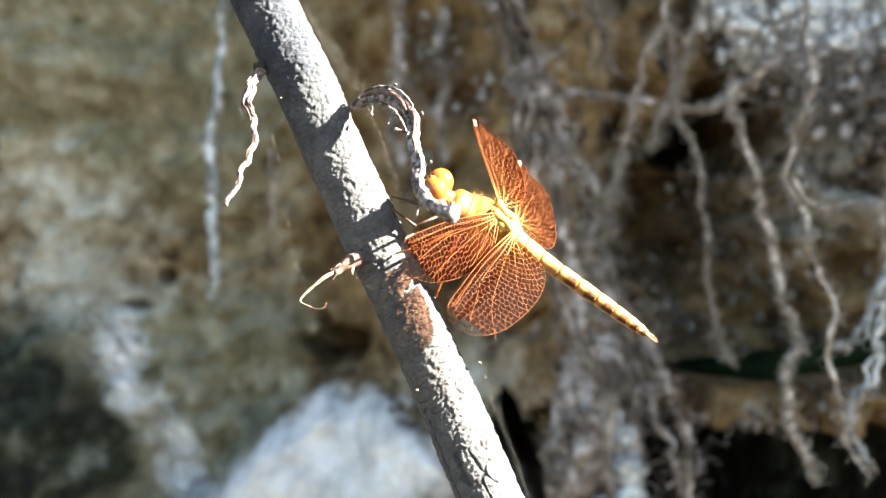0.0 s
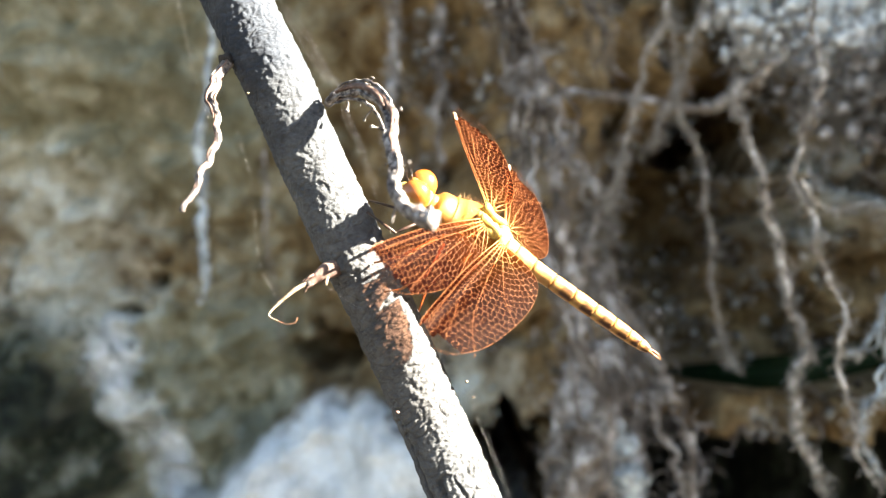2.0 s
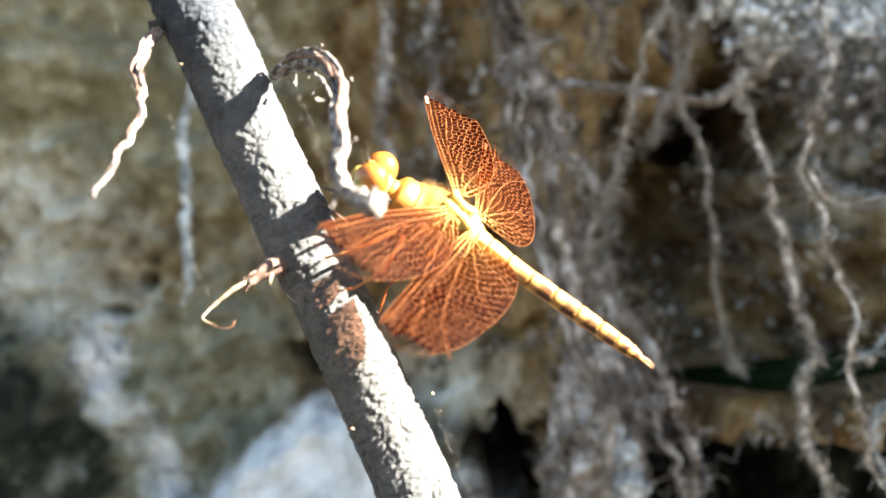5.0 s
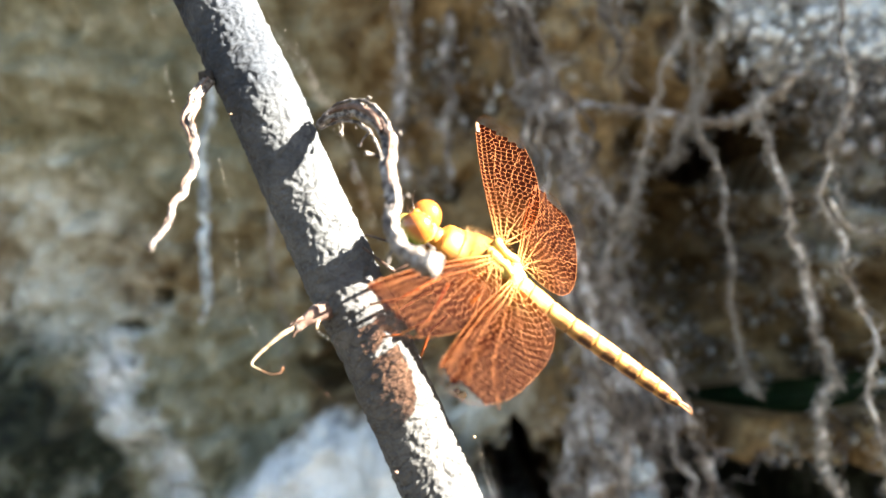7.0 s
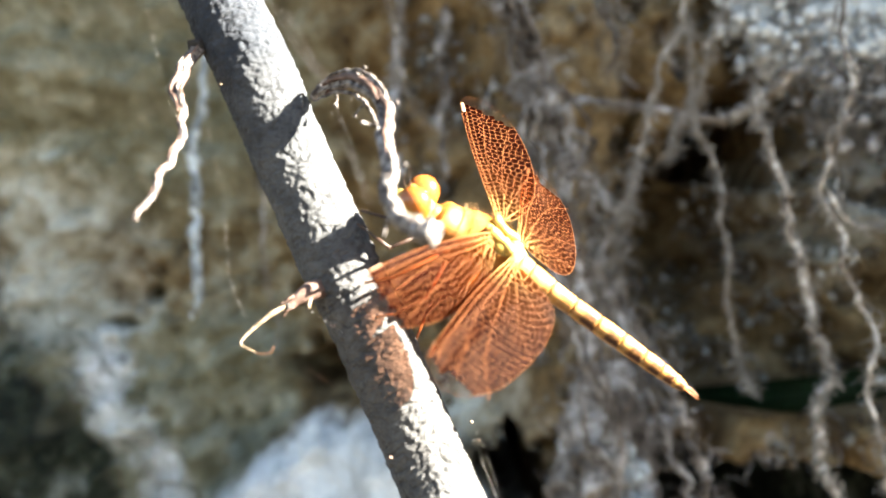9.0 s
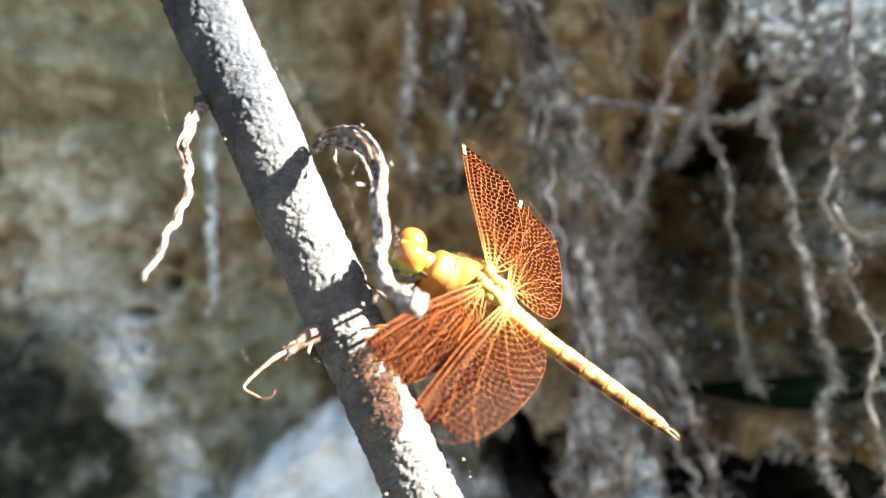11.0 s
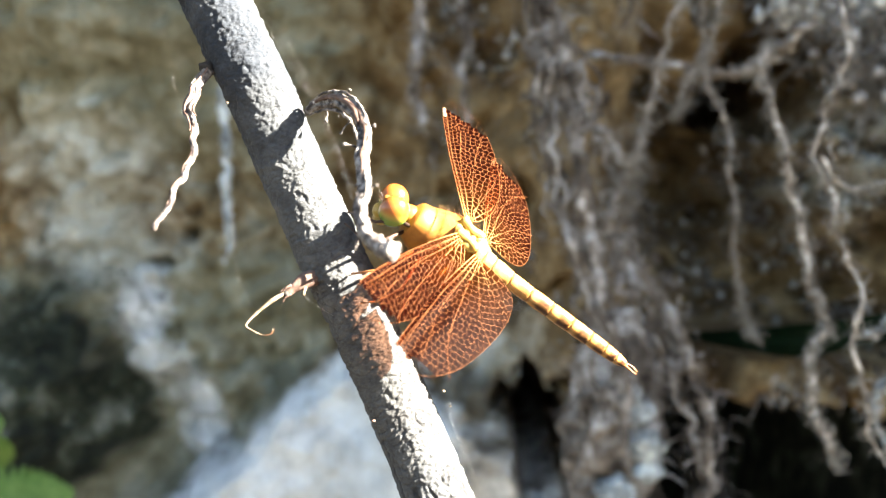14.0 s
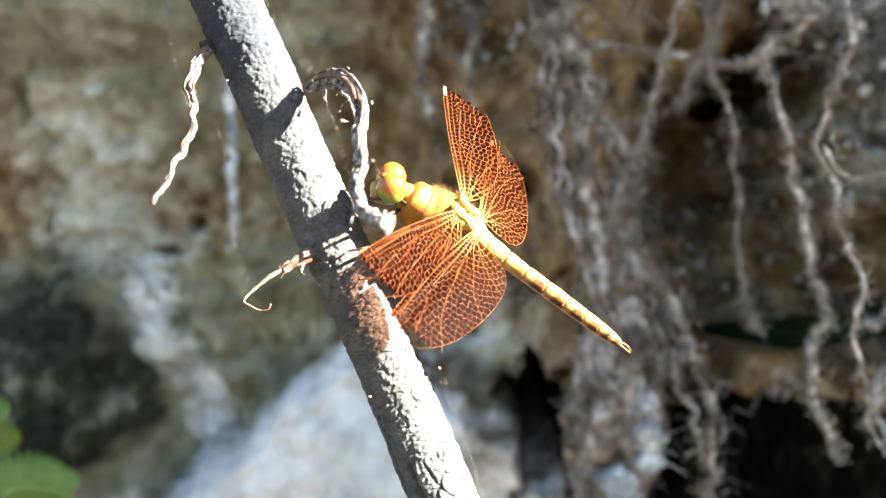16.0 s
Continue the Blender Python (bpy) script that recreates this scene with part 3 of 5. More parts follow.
FORK = "stout bluish grey forked root hanging free"
hanging_root([(0.175, 0.33, 0.44), (0.1578, 0.32, 0.4091), (0.1504, 0.32, 0.3988), (0.1449, 0.32, 0.3867), (0.1393, 0.32, 0.3736), (0.1329, 0.32, 0.3698)], 0.0021, 0.0009, 160, 0.005, FORK, M_BLUECRUST, None, 30, 0.002, 0.0003, 0.6, 1)
hanging_root([(0.1458, 0.32, 0.3890), (0.1453, 0.32, 0.3755), (0.1446, 0.32, 0.3625), (0.1376, 0.32, 0.3509), (0.1386, 0.32, 0.342), (0.1424, 0.32, 0.3346), (0.1456, 0.32, 0.3294)], 0.0018, 0.0010, 150, 0.005, FORK, M_BLUECRUST, None, 31, 0.002, 0.0003, 0.6, 1)


def root_clump():
    """The bulge of soil and matted roots low on the bank, with white mineral fluff."""
    ob = thing("root_clump", "bulging clump of soil and matted roots with white crust", "root clump", at=(0.073, 0.45, 0.29))
    rng = random.Random(5)
    bm = bmesh.new()
    for v in ball(bm, (0.073, 0.452, 0.312), (0.021, 0.028, 0.050), None, 120, 90):
        n = (v.co - Vector((0.073, 0.452, 0.312))).normalized()
        v.co += n * (0.009 * fbm(v.co * 45, 4) + 0.004 * fbm(v.co * 160, 4))
    part("soil_body", bm, M_MAT, ob)
    for c, r in (((0.080, 0.428, 0.318), 0.007), ((0.083, 0.424, 0.305), 0.008), ((0.077, 0.426, 0.327), 0.005), ((0.085, 0.425, 0.294), 0.006), ((0.072, 0.427, 0.333), 0.004), ((0.071, 0.426, 0.284), 0.008), ((0.076, 0.425, 0.271), 0.009)):
        bm = bmesh.new()
        ball(bm, c, (r, r * 0.7, r * 0.9), None, 26, 18, 0.5, 240)
        part("white_crust", bm, M_BLUECRUST, ob, "white crumbly mineral crust")
    line = [Vector((0.073 + rng.uniform(-0.018, 0.018), 0.426 + rng.uniform(0, 0.012), 0.315 + rng.uniform(-0.05, 0.05))) for _ in range(90)]
    bm = bmesh.new()
    rootlets(bm, line, 420, 0.02, 0.0005, rng, spread=0.003, wiggle=0.6, segs=5)
    part("root_fuzz", bm, M_MAT, ob, kind="stuff")


root_clump()


def soil_clod():
    """The overhanging lump of soil, capped with white mineral crust, from which roots hang."""
    ob = thing("soil_clod", "overhanging clod of brown soil capped with white mineral crust", "soil clod", at=(0.21, 0.60, 0.55))
    rng = random.Random(31)
    bm = bmesh.new()
    for v in ball(bm, (0.205, 0.595, 0.555), (0.062, 0.070, 0.044), None, 120, 90):
        n = (v.co - Vector((0.205, 0.595, 0.555))).normalized()
        v.co += n * (0.020 * fbm(v.co * 30, 4) + 0.008 * fbm(v.co * 100, 4))
    part("soil_body", bm, M_SOIL, ob)
    for c, radii in (((0.208, 0.512, 0.521), (0.031, 0.020, 0.027)), ((0.171, 0.520, 0.532), (0.023, 0.017, 0.026)), ((0.232, 0.505, 0.536), (0.024, 0.018, 0.028)), ((0.192, 0.525, 0.554), (0.034, 0.022, 0.022))):
        bm = bmesh.new()
        for v in ball(bm, c, radii, None, 100, 70):
            n = (v.co - Vector(c)).normalized()
            v.co += n * (0.014 * fbm(v.co * 45, 4) + 0.008 * fbm(v.co * 140, 4))
        part("white_crust", bm, M_CRUST, ob, "white crumbly mineral crust")
    line, pale, dull = [], [], []
    for _ in range(1300):
        c, spread = rng.choice((((0.208, 0.494, 0.514), 0.022), ((0.171, 0.504, 0.530), 0.014), ((0.206, 0.490, 0.488), 0.015), ((0.228, 0.490, 0.497), 0.020)))
        p = Vector((c[0] + rng.gauss(0, spread), c[1] + rng.gauss(0, 0.008), c[2] + rng.gauss(0, spread)))
        (pale if p.z > 0.500 else dull).append((p, 0.0008 + 0.0030 * rng.random() ** 2.5))
        if rng.random() < 0.2:
            line.append(p)
    for seats, material, words in ((pale, M_CRUST, "white mineral grit"), (dull, M_MAT, "grey grit caught in roots")):
        grit = new("clod_grit", crumb_mesh("clod_grit", seats, material, 3))
        grit.parent, grit.location = ob, -ob.location
        tagged(grit, words, kind="stuff")
    bm = bmesh.new()
    rootlets(bm, line, 600, 0.030, 0.0007, rng, down=0.8, spread=0.005, wiggle=0.5, segs=5)
    part("root_fuzz", bm, M_ROOTLET, ob, kind="stuff")


soil_clod()


# ---- plants by the bank ----
def leaf_blade():
    ob = thing("grass_blade", "broad dark green blade lying across the hollow", "leaf", at=(0.1309, 0.50, 0.3378))
    bm = bmesh.new()
    line = spline([(0.118, 0.505, 0.341), (0.1552, 0.46, 0.3464), (0.1856, 0.455, 0.3521), (0.2296, 0.45, 0.3608), (0.30, 0.44, 0.370)], 10)
    prev = None
    n = len(line)
    for i, q in enumerate(line):
        w = 0.0085 * min(1.0, 0.25 + 3 * i / n) * (1 - 0.3 * i / n)
        row = [bm.verts.new(q + Vector((0, dy, dz))) for dy, dz in ((0.002, w), (-0.001, w * 0.4), (0.0015, 0), (-0.001, -w * 0.4), (0.002, -w))]
        if prev:
            for k in range(4):
                bm.faces.new((prev[k], prev[k + 1], row[k + 1], row[k]))
        prev = row
    bmesh.ops.solidify(bm, geom=bm.faces[:], thickness=0.0005)
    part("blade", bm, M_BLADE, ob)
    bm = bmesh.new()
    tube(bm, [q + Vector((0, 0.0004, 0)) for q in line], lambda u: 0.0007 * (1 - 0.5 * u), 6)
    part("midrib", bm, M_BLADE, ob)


def fern_sprig():
    ob = thing("fern_sprig", "fresh green fern fronds growing beside the bank", "fern", at=(-0.25, 0.48, 0.0))
    rng = random.Random(8)
    fronds = [[(-0.25, 0.48, 0.02), (-0.262, 0.482, 0.13), (-0.258, 0.48, 0.205), (-0.230, 0.478, 0.249), (-0.196, 0.475, 0.252)],
              [(-0.25, 0.48, 0.02), (-0.275, 0.485, 0.15), (-0.275, 0.484, 0.235), (-0.255, 0.481, 0.277), (-0.232, 0.479, 0.287)],
              [(-0.25, 0.48, 0.02), (-0.245, 0.475, 0.12), (-0.235, 0.47, 0.18), (-0.21, 0.465, 0.21), (-0.18, 0.46, 0.215)]]
    for f in fronds:
        line = spline(f, 12)
        bm = bmesh.new()
        tube(bm, line, lambda u: 0.0010 * (1 - 0.7 * u), 5)
        stalk = part("frond", bm, M_FERN, ob)
        n = len(line)
        for i in range(n // 3, n):
            u = (i - n / 3) / (n * 2 / 3)
            size = 0.020 * math.sin(math.pi * min(1, 0.15 + 0.85 * (1 - u))) + 0.003
            way = (line[min(n - 1, i + 1)] - line[i - 1]).normalized()
            for s in (-1, 1):
                bm = bmesh.new()
                out = (Vector((way.z, 0.25 * s, -way.x)) * s + way * 0.35).normalized()
                row = []
                for k in range(6):
                    c = line[i] + out * size * k / 5 + Vector((0, 0, -0.003 * (k / 5) ** 2))
                    w = 0.0034 * math.sin(math.pi * (0.15 + 0.83 * k / 5)) * (1 + 0.25 * rng.uniform(-1, 1))
                    row.append((bm.verts.new(c + way * w), bm.verts.new(c - way * w + Vector((0, 0.0006, 0)))))
                for (a, b), (c, d) in zip(row, row[1:]):
                    bm.faces.new((a, b, d, c))
                bmesh.ops.solidify(bm, geom=bm.faces[:], thickness=0.0003)
                part("leaflet", bm, M_FERN, stalk)


def moss_patch():
    rng = random.Random(3)
    bm = bmesh.new()
    pts = []
    for _ in range(420):
        x, z = -0.275 + rng.gauss(0, 0.045), 0.30 + rng.gauss(0, 0.04)
        if noise.noise(Vector((x * 55, 0, z * 55))) > -0.05:
            pts.append(Vector((x, bank_depth(x, z) - 0.006, z)))
    rootlets(bm, pts, 900, 0.012, 0.0007, rng, down=-0.2, spread=0.006, wiggle=0.5, segs=3)
    tagged(new("moss", finish(bm, "moss", M_MOSS)), "dark moss tufts growing on the damp bank", "moss", kind="stuff")


def bank_crumbs():
    """Crumbs of earth, crust and broken roots that cling to the bank."""
    rng = random.Random(21)
    pale, brown, line = [], [], []
    for _ in range(9000):
        x, z = rng.uniform(-0.03, 0.27), rng.uniform(0.30, 0.56)
        v = Vector((x * 40, 0.0, z * 40))
        thick = noise.noise(v) + 0.5 * noise.noise(v * 2.7)
        p = Vector((x, bank_depth(x, z) - rng.uniform(-0.004, 0.006), z))
        size = 0.0007 + 0.0022 * rng.random() ** 2.5
        if x > 0.15 and z > 0.36 and thick > -0.2:
            (pale if rng.random() < 0.65 else brown).append((p, size))
        elif thick > 0.12:
            (pale if rng.random() < 0.25 else brown).append((p, size))
        if rng.random() < 0.16 and thick > -0.1:
            line.append(p)
    tagged(new("mineral_crumbs", crumb_mesh("mineral_crumbs", pale, M_CRUMB, 1)), "pale mineral crumbs clinging to the bank", "crumbs", kind="stuff")
    tagged(new("earth_crumbs", crumb_mesh("earth_crumbs", brown, M_SOIL, 2)), "brown earth crumbs clinging to the bank", "crumbs", kind="stuff")
    bm = bmesh.new()
    rootlets(bm, line, 1500, 0.020, 0.0006, rng, down=0.7, spread=0.004, wiggle=0.45, segs=5)
    tagged(new("root_tangle", finish(bm, "root_tangle", M_MAT)), "tangle of fine grey roots over the bank", "roots", kind="stuff")


bank_crumbs()
leaf_blade()
fern_sprig()
moss_patch()


# ---- the plant stem ----
AXIS = [(0.178, 0.150, -0.01), (0.120, 0.151, 0.115), (0.0620, 0.151, 0.242), (0.0250, 0.151, 0.325), (0.0086, 0.151, 0.3623), (0.0033, 0.151, 0.3748), (-0.0023, 0.151, 0.387),
        (-0.0085, 0.151, 0.4001), (-0.0147, 0.151, 0.4133), (-0.0206, 0.151, 0.4264), (-0.0270, 0.151, 0.4396), (-0.0350, 0.152, 0.459), (-0.060, 0.155, 0.525), (-0.10, 0.16, 0.64), (-0.13, 0.165, 0.74)]


def stem_radius(z):
    return lerp_rows([(-0.1, 0.0066), (0.25, 0.0056), (0.3623, 0.0050), (0.387, 0.00455), (0.4133, 0.0047), (0.44, 0.0049), (0.52, 0.0044), (0.74, 0.0030)], z)


def build_stem():
    ob = thing("plant_stem", "leaning grey woody stem with rough pitted bark", "stem", at=(0.178, 0.150, 0.0))
    line = spline(AXIS, 110)
    dense = [q for i, q in enumerate(line) if 0.345 < q.z < 0.455 or i % 10 == 0]
    sides = 190
    verts, brown, pit_shade, upper_shade = [], [], [], []
    side = Vector((0, -1, 0))
    n = len(dense)
    for i, q in enumerate(dense):
        way = (dense[min(i + 1, n - 1)] - dense[max(i - 1, 0)]).normalized()
        side = (side - way * side.dot(way)).normalized()
        up = way.cross(side)
        r0 = stem_radius(q.z)
        # band of the stem where the wings' shadow falls
        b = smooth(0.408, 0.398, q.z) * smooth(0.370, 0.384, q.z)
        for k in range(sides):
            a = 2 * math.pi * k / sides
            out = side * math.cos(a) + up * math.sin(a)
            p = q + out * r0
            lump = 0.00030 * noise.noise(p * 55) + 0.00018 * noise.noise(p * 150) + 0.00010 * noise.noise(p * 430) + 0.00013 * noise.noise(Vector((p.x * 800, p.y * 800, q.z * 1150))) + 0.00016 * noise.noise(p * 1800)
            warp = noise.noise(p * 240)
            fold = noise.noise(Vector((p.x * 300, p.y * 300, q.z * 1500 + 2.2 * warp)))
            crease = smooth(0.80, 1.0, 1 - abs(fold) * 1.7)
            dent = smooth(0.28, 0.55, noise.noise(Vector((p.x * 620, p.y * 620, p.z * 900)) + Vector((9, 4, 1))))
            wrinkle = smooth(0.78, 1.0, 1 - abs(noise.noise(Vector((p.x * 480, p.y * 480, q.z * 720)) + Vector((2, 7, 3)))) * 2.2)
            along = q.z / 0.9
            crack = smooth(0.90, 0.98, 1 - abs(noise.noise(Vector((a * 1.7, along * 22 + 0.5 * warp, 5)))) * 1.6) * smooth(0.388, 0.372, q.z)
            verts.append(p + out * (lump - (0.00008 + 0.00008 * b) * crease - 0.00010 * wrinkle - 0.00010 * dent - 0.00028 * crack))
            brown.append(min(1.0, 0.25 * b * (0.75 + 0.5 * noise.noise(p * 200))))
            # painted shade grows with height up the stem
            upper_shade.append(min(1.0, max(0.0, smooth(0.405, 0.435, q.z) * (1.0 + 0.6 * noise.noise(p * 150)))))
            pit_shade.append(min(0.85, (0.12 + 0.25 * b) * crease + 0.28 * wrinkle + 0.25 * dent + 0.65 * crack))
    faces = [(i * sides + k, i * sides + (k + 1) % sides, (i + 1) * sides + (k + 1) % sides, (i + 1) * sides + k) for i in range(n - 1) for k in range(sides)]
    faces += [tuple(range(sides))[::-1], tuple(range((n - 1) * sides, n * sides))]
    me = bpy.data.meshes.new("stalk")
    me.from_pydata(verts, [], faces)
    me.materials.append(M_BARK)
    me.polygons.foreach_set("use_smooth", [True] * len(me.polygons))
    me.attributes.new("brown", "FLOAT", "POINT").data.foreach_set("value", brown)
    me.attributes.new("pit_shade", "FLOAT", "POINT").data.foreach_set("value", pit_shade)
    me.attributes.new("upper_shade", "FLOAT", "POINT").data.foreach_set("value", upper_shade)
    stalk = new("stalk", me)
    stalk.parent = ob
    stalk.location = -ob.location

    # curled dead twig reaching forward
    curl = spline([(-0.0130, 0.1505, 0.4230), (-0.0120, 0.1492, 0.4236), (-0.0105, 0.1480, 0.4239), (-0.0086, 0.1460, 0.4240), (-0.0067, 0.1437, 0.4234), (-0.0048, 0.1410, 0.4217), (-0.0036, 0.1380, 0.4196),
                   (-0.0031, 0.1352, 0.4173), (-0.0030, 0.1330, 0.4150), (-0.0021, 0.1295, 0.4122), (-0.0021, 0.1255, 0.4091), (-0.0012, 0.1215, 0.4070), (0.0004, 0.1190, 0.4058), (0.0024, 0.1175, 0.4051)], 8)

    def kinked(line, amount, freq, seed):
        return [q + Vector((noise.noise(q * freq + Vector((seed, 0, 0))), noise.noise(q * freq + Vector((0, seed, 0))), noise.noise(q * freq + Vector((0, 0, seed))))) * amount for q in line]

    def strands(line, twig, count, offset, radius, turns, seed):
        r = random.Random(seed)
        m = len(line)
        for k in range(count):
            a0, b0 = r.randrange(0, m // 4), m - 1 - r.randrange(0, m // 3)
            phase, rr = 2 * math.pi * k / count + r.uniform(-0.3, 0.3), radius * r.uniform(0.6, 1.25)
            pts = []
            for i in range(a0, b0):
                way = (line[min(m - 1, i + 1)] - line[max(0, i - 1)]).normalized()
                u = way.cross(Vector((0.2, 1, 0.1))).normalized()
                w = way.cross(u)
                a = phase + turns * i / m
                lift = offset * (1 + 0.9 * smooth(m - 12, m, i) + 0.22 * noise.noise(Vector((k * 7.1, i * 0.1, seed))))
                pts.append(line[i] + (u * math.cos(a) + w * math.sin(a)) * lift)
            bm = bmesh.new()
            tube(bm, pts, lambda t, rr=rr: rr * (0.35 + 0.65 * math.sin(math.pi * min(0.97, 0.12 + 0.85 * t))), 7, 0.25, 2200, seed=k + seed)
            brown = k % 3 == 1
            part("bark_fibre", bm, M_HUSK if brown else M_TWIG, twig, "reddish brown split fibre" if brown else "")

    curl = kinked(curl, 0.0004, 330, 3.0)
    bm = bmesh.new()
    tube(bm, curl, lambda u: 0.00050 * (1 + 0.12 * math.sin(u * 23)) + 0.00028 * smooth(0.4, 0.65, u) + 0.00040 * smooth(0.86, 1.0, u), 14, 0.4, 1500)
    twig = part("dead_twig", bm, M_TWIG, ob, "curled grey dead twig with split fibres")
    strands(curl, twig, 7, 0.00068, 0.00040, 0.8, 5)
    # fibres that have split away from the arch
    loose = (([(-0.0128, 0.1496, 0.4223), (-0.0108, 0.1478, 0.4228), (-0.0088, 0.1462, 0.4228), (-0.0070, 0.1446, 0.4219), (-0.0055, 0.1425, 0.4202), (-0.0044, 0.1390, 0.4178), (-0.0038, 0.1360, 0.4160)], 0.00024, M_TWIG, ""),
             ([(-0.0126, 0.1494, 0.4240), (-0.0106, 0.1476, 0.4251), (-0.0083, 0.1452, 0.4252), (-0.0060, 0.1428, 0.4244), (-0.0040, 0.1400, 0.4224), (-0.0030, 0.1376, 0.4203)], 0.00021, M_TWIG, ""),
             ([(-0.0116, 0.1482, 0.4242), (-0.0094, 0.1462, 0.4246), (-0.0072, 0.1436, 0.4240), (-0.0053, 0.1408, 0.4225), (-0.0042, 0.1380, 0.4204)], 0.00042, M_HUSK, "dark reddish inner wood laid bare"))
    for pts, r, material, words in loose:
        bm = bmesh.new()
        tube(bm, kinked(spline(pts, 8), 0.00018, 900, r * 1e4), lambda u, r=r: r * (0.4 + 0.6 * math.sin(math.pi * (0.08 + 0.84 * u))), 8, 0.35, 1800)
        part("loose_fibre", bm, material, twig, words)
    rng = random.Random(4)
    for base, tip, r, knob in ((Vector((-0.0036, 0.1380, 0.4197)), Vector((-0.0019, 0.1370, 0.4201)), 0.00020, 0.00022), (Vector((-0.0058, 0.1430, 0.4212)), Vector((-0.0072, 0.1425, 0.4192)), 0.00012, 0.00016),
                               (Vector((-0.0036, 0.1362, 0.4168)), Vector((-0.0058, 0.1352, 0.4176)), 0.00018, 0.00014), (Vector((-0.0067, 0.1437, 0.4240)), Vector((-0.0061, 0.1432, 0.4253)), 0.00016, 0.00018),
                               (Vector((-0.0014, 0.1240, 0.4082)), Vector((-0.0023, 0.1225, 0.4050)), 0.00020, 0.0), (Vector((-0.0102, 0.1476, 0.4230)), Vector((-0.0100, 0.1470, 0.4212)), 0.00016, 0.00020),
                               (Vector((-0.0028, 0.1320, 0.4142)), Vector((-0.0037, 0.1310, 0.4122)), 0.00012, 0.0), (Vector((-0.0016, 0.1285, 0.4118)), Vector((-0.0006, 0.1278, 0.4124)), 0.00014, 0.00012),
                               (Vector((-0.0082, 0.1460, 0.4228)), Vector((-0.0080, 0.1455, 0.4217)), 0.00007, 0.0), (Vector((0.0012, 0.1185, 0.4055)), Vector((0.0022, 0.1172, 0.4066)), 0.00024, 0.00010)):
        bm = bmesh.new()
        mid = (base + tip) / 2 + Vector((rng.uniform(-1, 1), rng.uniform(-1, 1), rng.uniform(-1, 1))) * 0.0003
        tube(bm, spline([base, mid, tip], 5), lambda u: r * (1 - 0.4 * u) + knob * smooth(0.75, 0.95, u), 7, 0.35, 1800)
        part("spur", bm, M_TWIG, twig)

    # drooping dead twig on the other side
    droop = spline([(-0.0268, 0.1490, 0.4289), (-0.0273, 0.1480, 0.4276), (-0.0278, 0.1460, 0.4250), (-0.0279, 0.1440, 0.4226), (-0.0268, 0.1420, 0.4203), (-0.0262, 0.1400, 0.4183), (-0.0257, 0.1380, 0.4158),
                    (-0.0263, 0.1355, 0.4130), (-0.0268, 0.1330, 0.4109), (-0.0271, 0.1310, 0.4087), (-0.0281, 0.1300, 0.4063)], 8)
    droop = kinked(droop, 0.0005, 480, 8.0)
    bm = bmesh.new()
    tube(bm, droop, lambda u: (0.00034 + 0.00040 * smooth(0.45, 0.0, u)) * (1 + 0.10 * math.sin(u * 37)), 14, 0.5, 1500)
    twig = part("dead_twig", bm, M_TWIG, ob, "short drooping dead twig, bleached and crooked")
    strands(droop, twig, 4, 0.00032, 0.00016, 1.4, 9)
    strands(droop[:44], twig, 5, 0.00066, 0.00022, 0.7, 14)
    bm = bmesh.new()
    tube(bm, spline([(-0.0266, 0.1493, 0.4294), (-0.0269, 0.1488, 0.4288), (-0.0272, 0.1482, 0.4282)], 4), lambda u: 0.00098, 14, 0.35, 1400)
    part("twig_scar", bm, M_SCAR_SHADE, ob, "dark scar collar round the twig")

    # withered bud with a curled tendril
    bm = bmesh.new()
    tube(bm, spline([(-0.0106, 0.1484, 0.4000), (-0.0120, 0.1475, 0.3994), (-0.0131, 0.1469, 0.3988), (-0.0142, 0.1463, 0.3980), (-0.0151, 0.1459, 0.3973)], 6),
         lambda u: 0.00108 * (0.75 + 0.4 * math.sin(math.pi * min(1, 0.15 + 1.1 * u))) * (1 - 0.30 * smooth(0.45, 1.0, u)), 18, 0.18, 700)
    bud = part("withered_bud", bm, M_HUSK, ob, "withered pinkish brown bud")
    for pts, r in (([(-0.0143, 0.1456, 0.3986), (-0.0150, 0.1453, 0.3982), (-0.0157, 0.1453, 0.3974)], 0.00022), ([(-0.0144, 0.1457, 0.3974), (-0.0151, 0.1454, 0.3969), (-0.0155, 0.1455, 0.3962)], 0.00024),
                   ([(-0.0146, 0.1464, 0.3985), (-0.0154, 0.1464, 0.3981), (-0.0161, 0.1460, 0.3975)], 0.00018)):
        bm = bmesh.new()
        tube(bm, spline(pts, 5), lambda u: r * (1.1 - 0.75 * u), 8, 0.3, 1500)
        part("bud_lip", bm, M_HUSK, bud)
    # solid near-black ball stands in for the shade inside the bud's open end
    bm = bmesh.new()
    ball(bm, (-0.0150, 0.1456, 0.3974), (0.00044, 0.00044, 0.00046), None, 14, 10, 0.3, 1500)
    part("bud_mouth_shade", bm, M_SCAR_SHADE, bud, "near-black ball standing in for shade in the bud mouth")
    bm = bmesh.new()
    tube(bm, spline([(-0.0152, 0.1456, 0.3974), (-0.0164, 0.1450, 0.3968), (-0.0180, 0.1442, 0.3955), (-0.0196, 0.1435, 0.3939), (-0.0199, 0.1430, 0.3931), (-0.0187, 0.1425, 0.3925), (-0.0174, 0.1420, 0.3921), (-0.0163, 0.1420, 0.3923), (-0.0160, 0.1422, 0.3930)], 8),
         lambda u: 0.00013 + 0.00020 * smooth(0.5, 0.1, u), 8, 0.25, 1200)
    part("tendril", bm, M_TENDRIL, bud, "pale dry curled tendril")
    bm = bmesh.new()
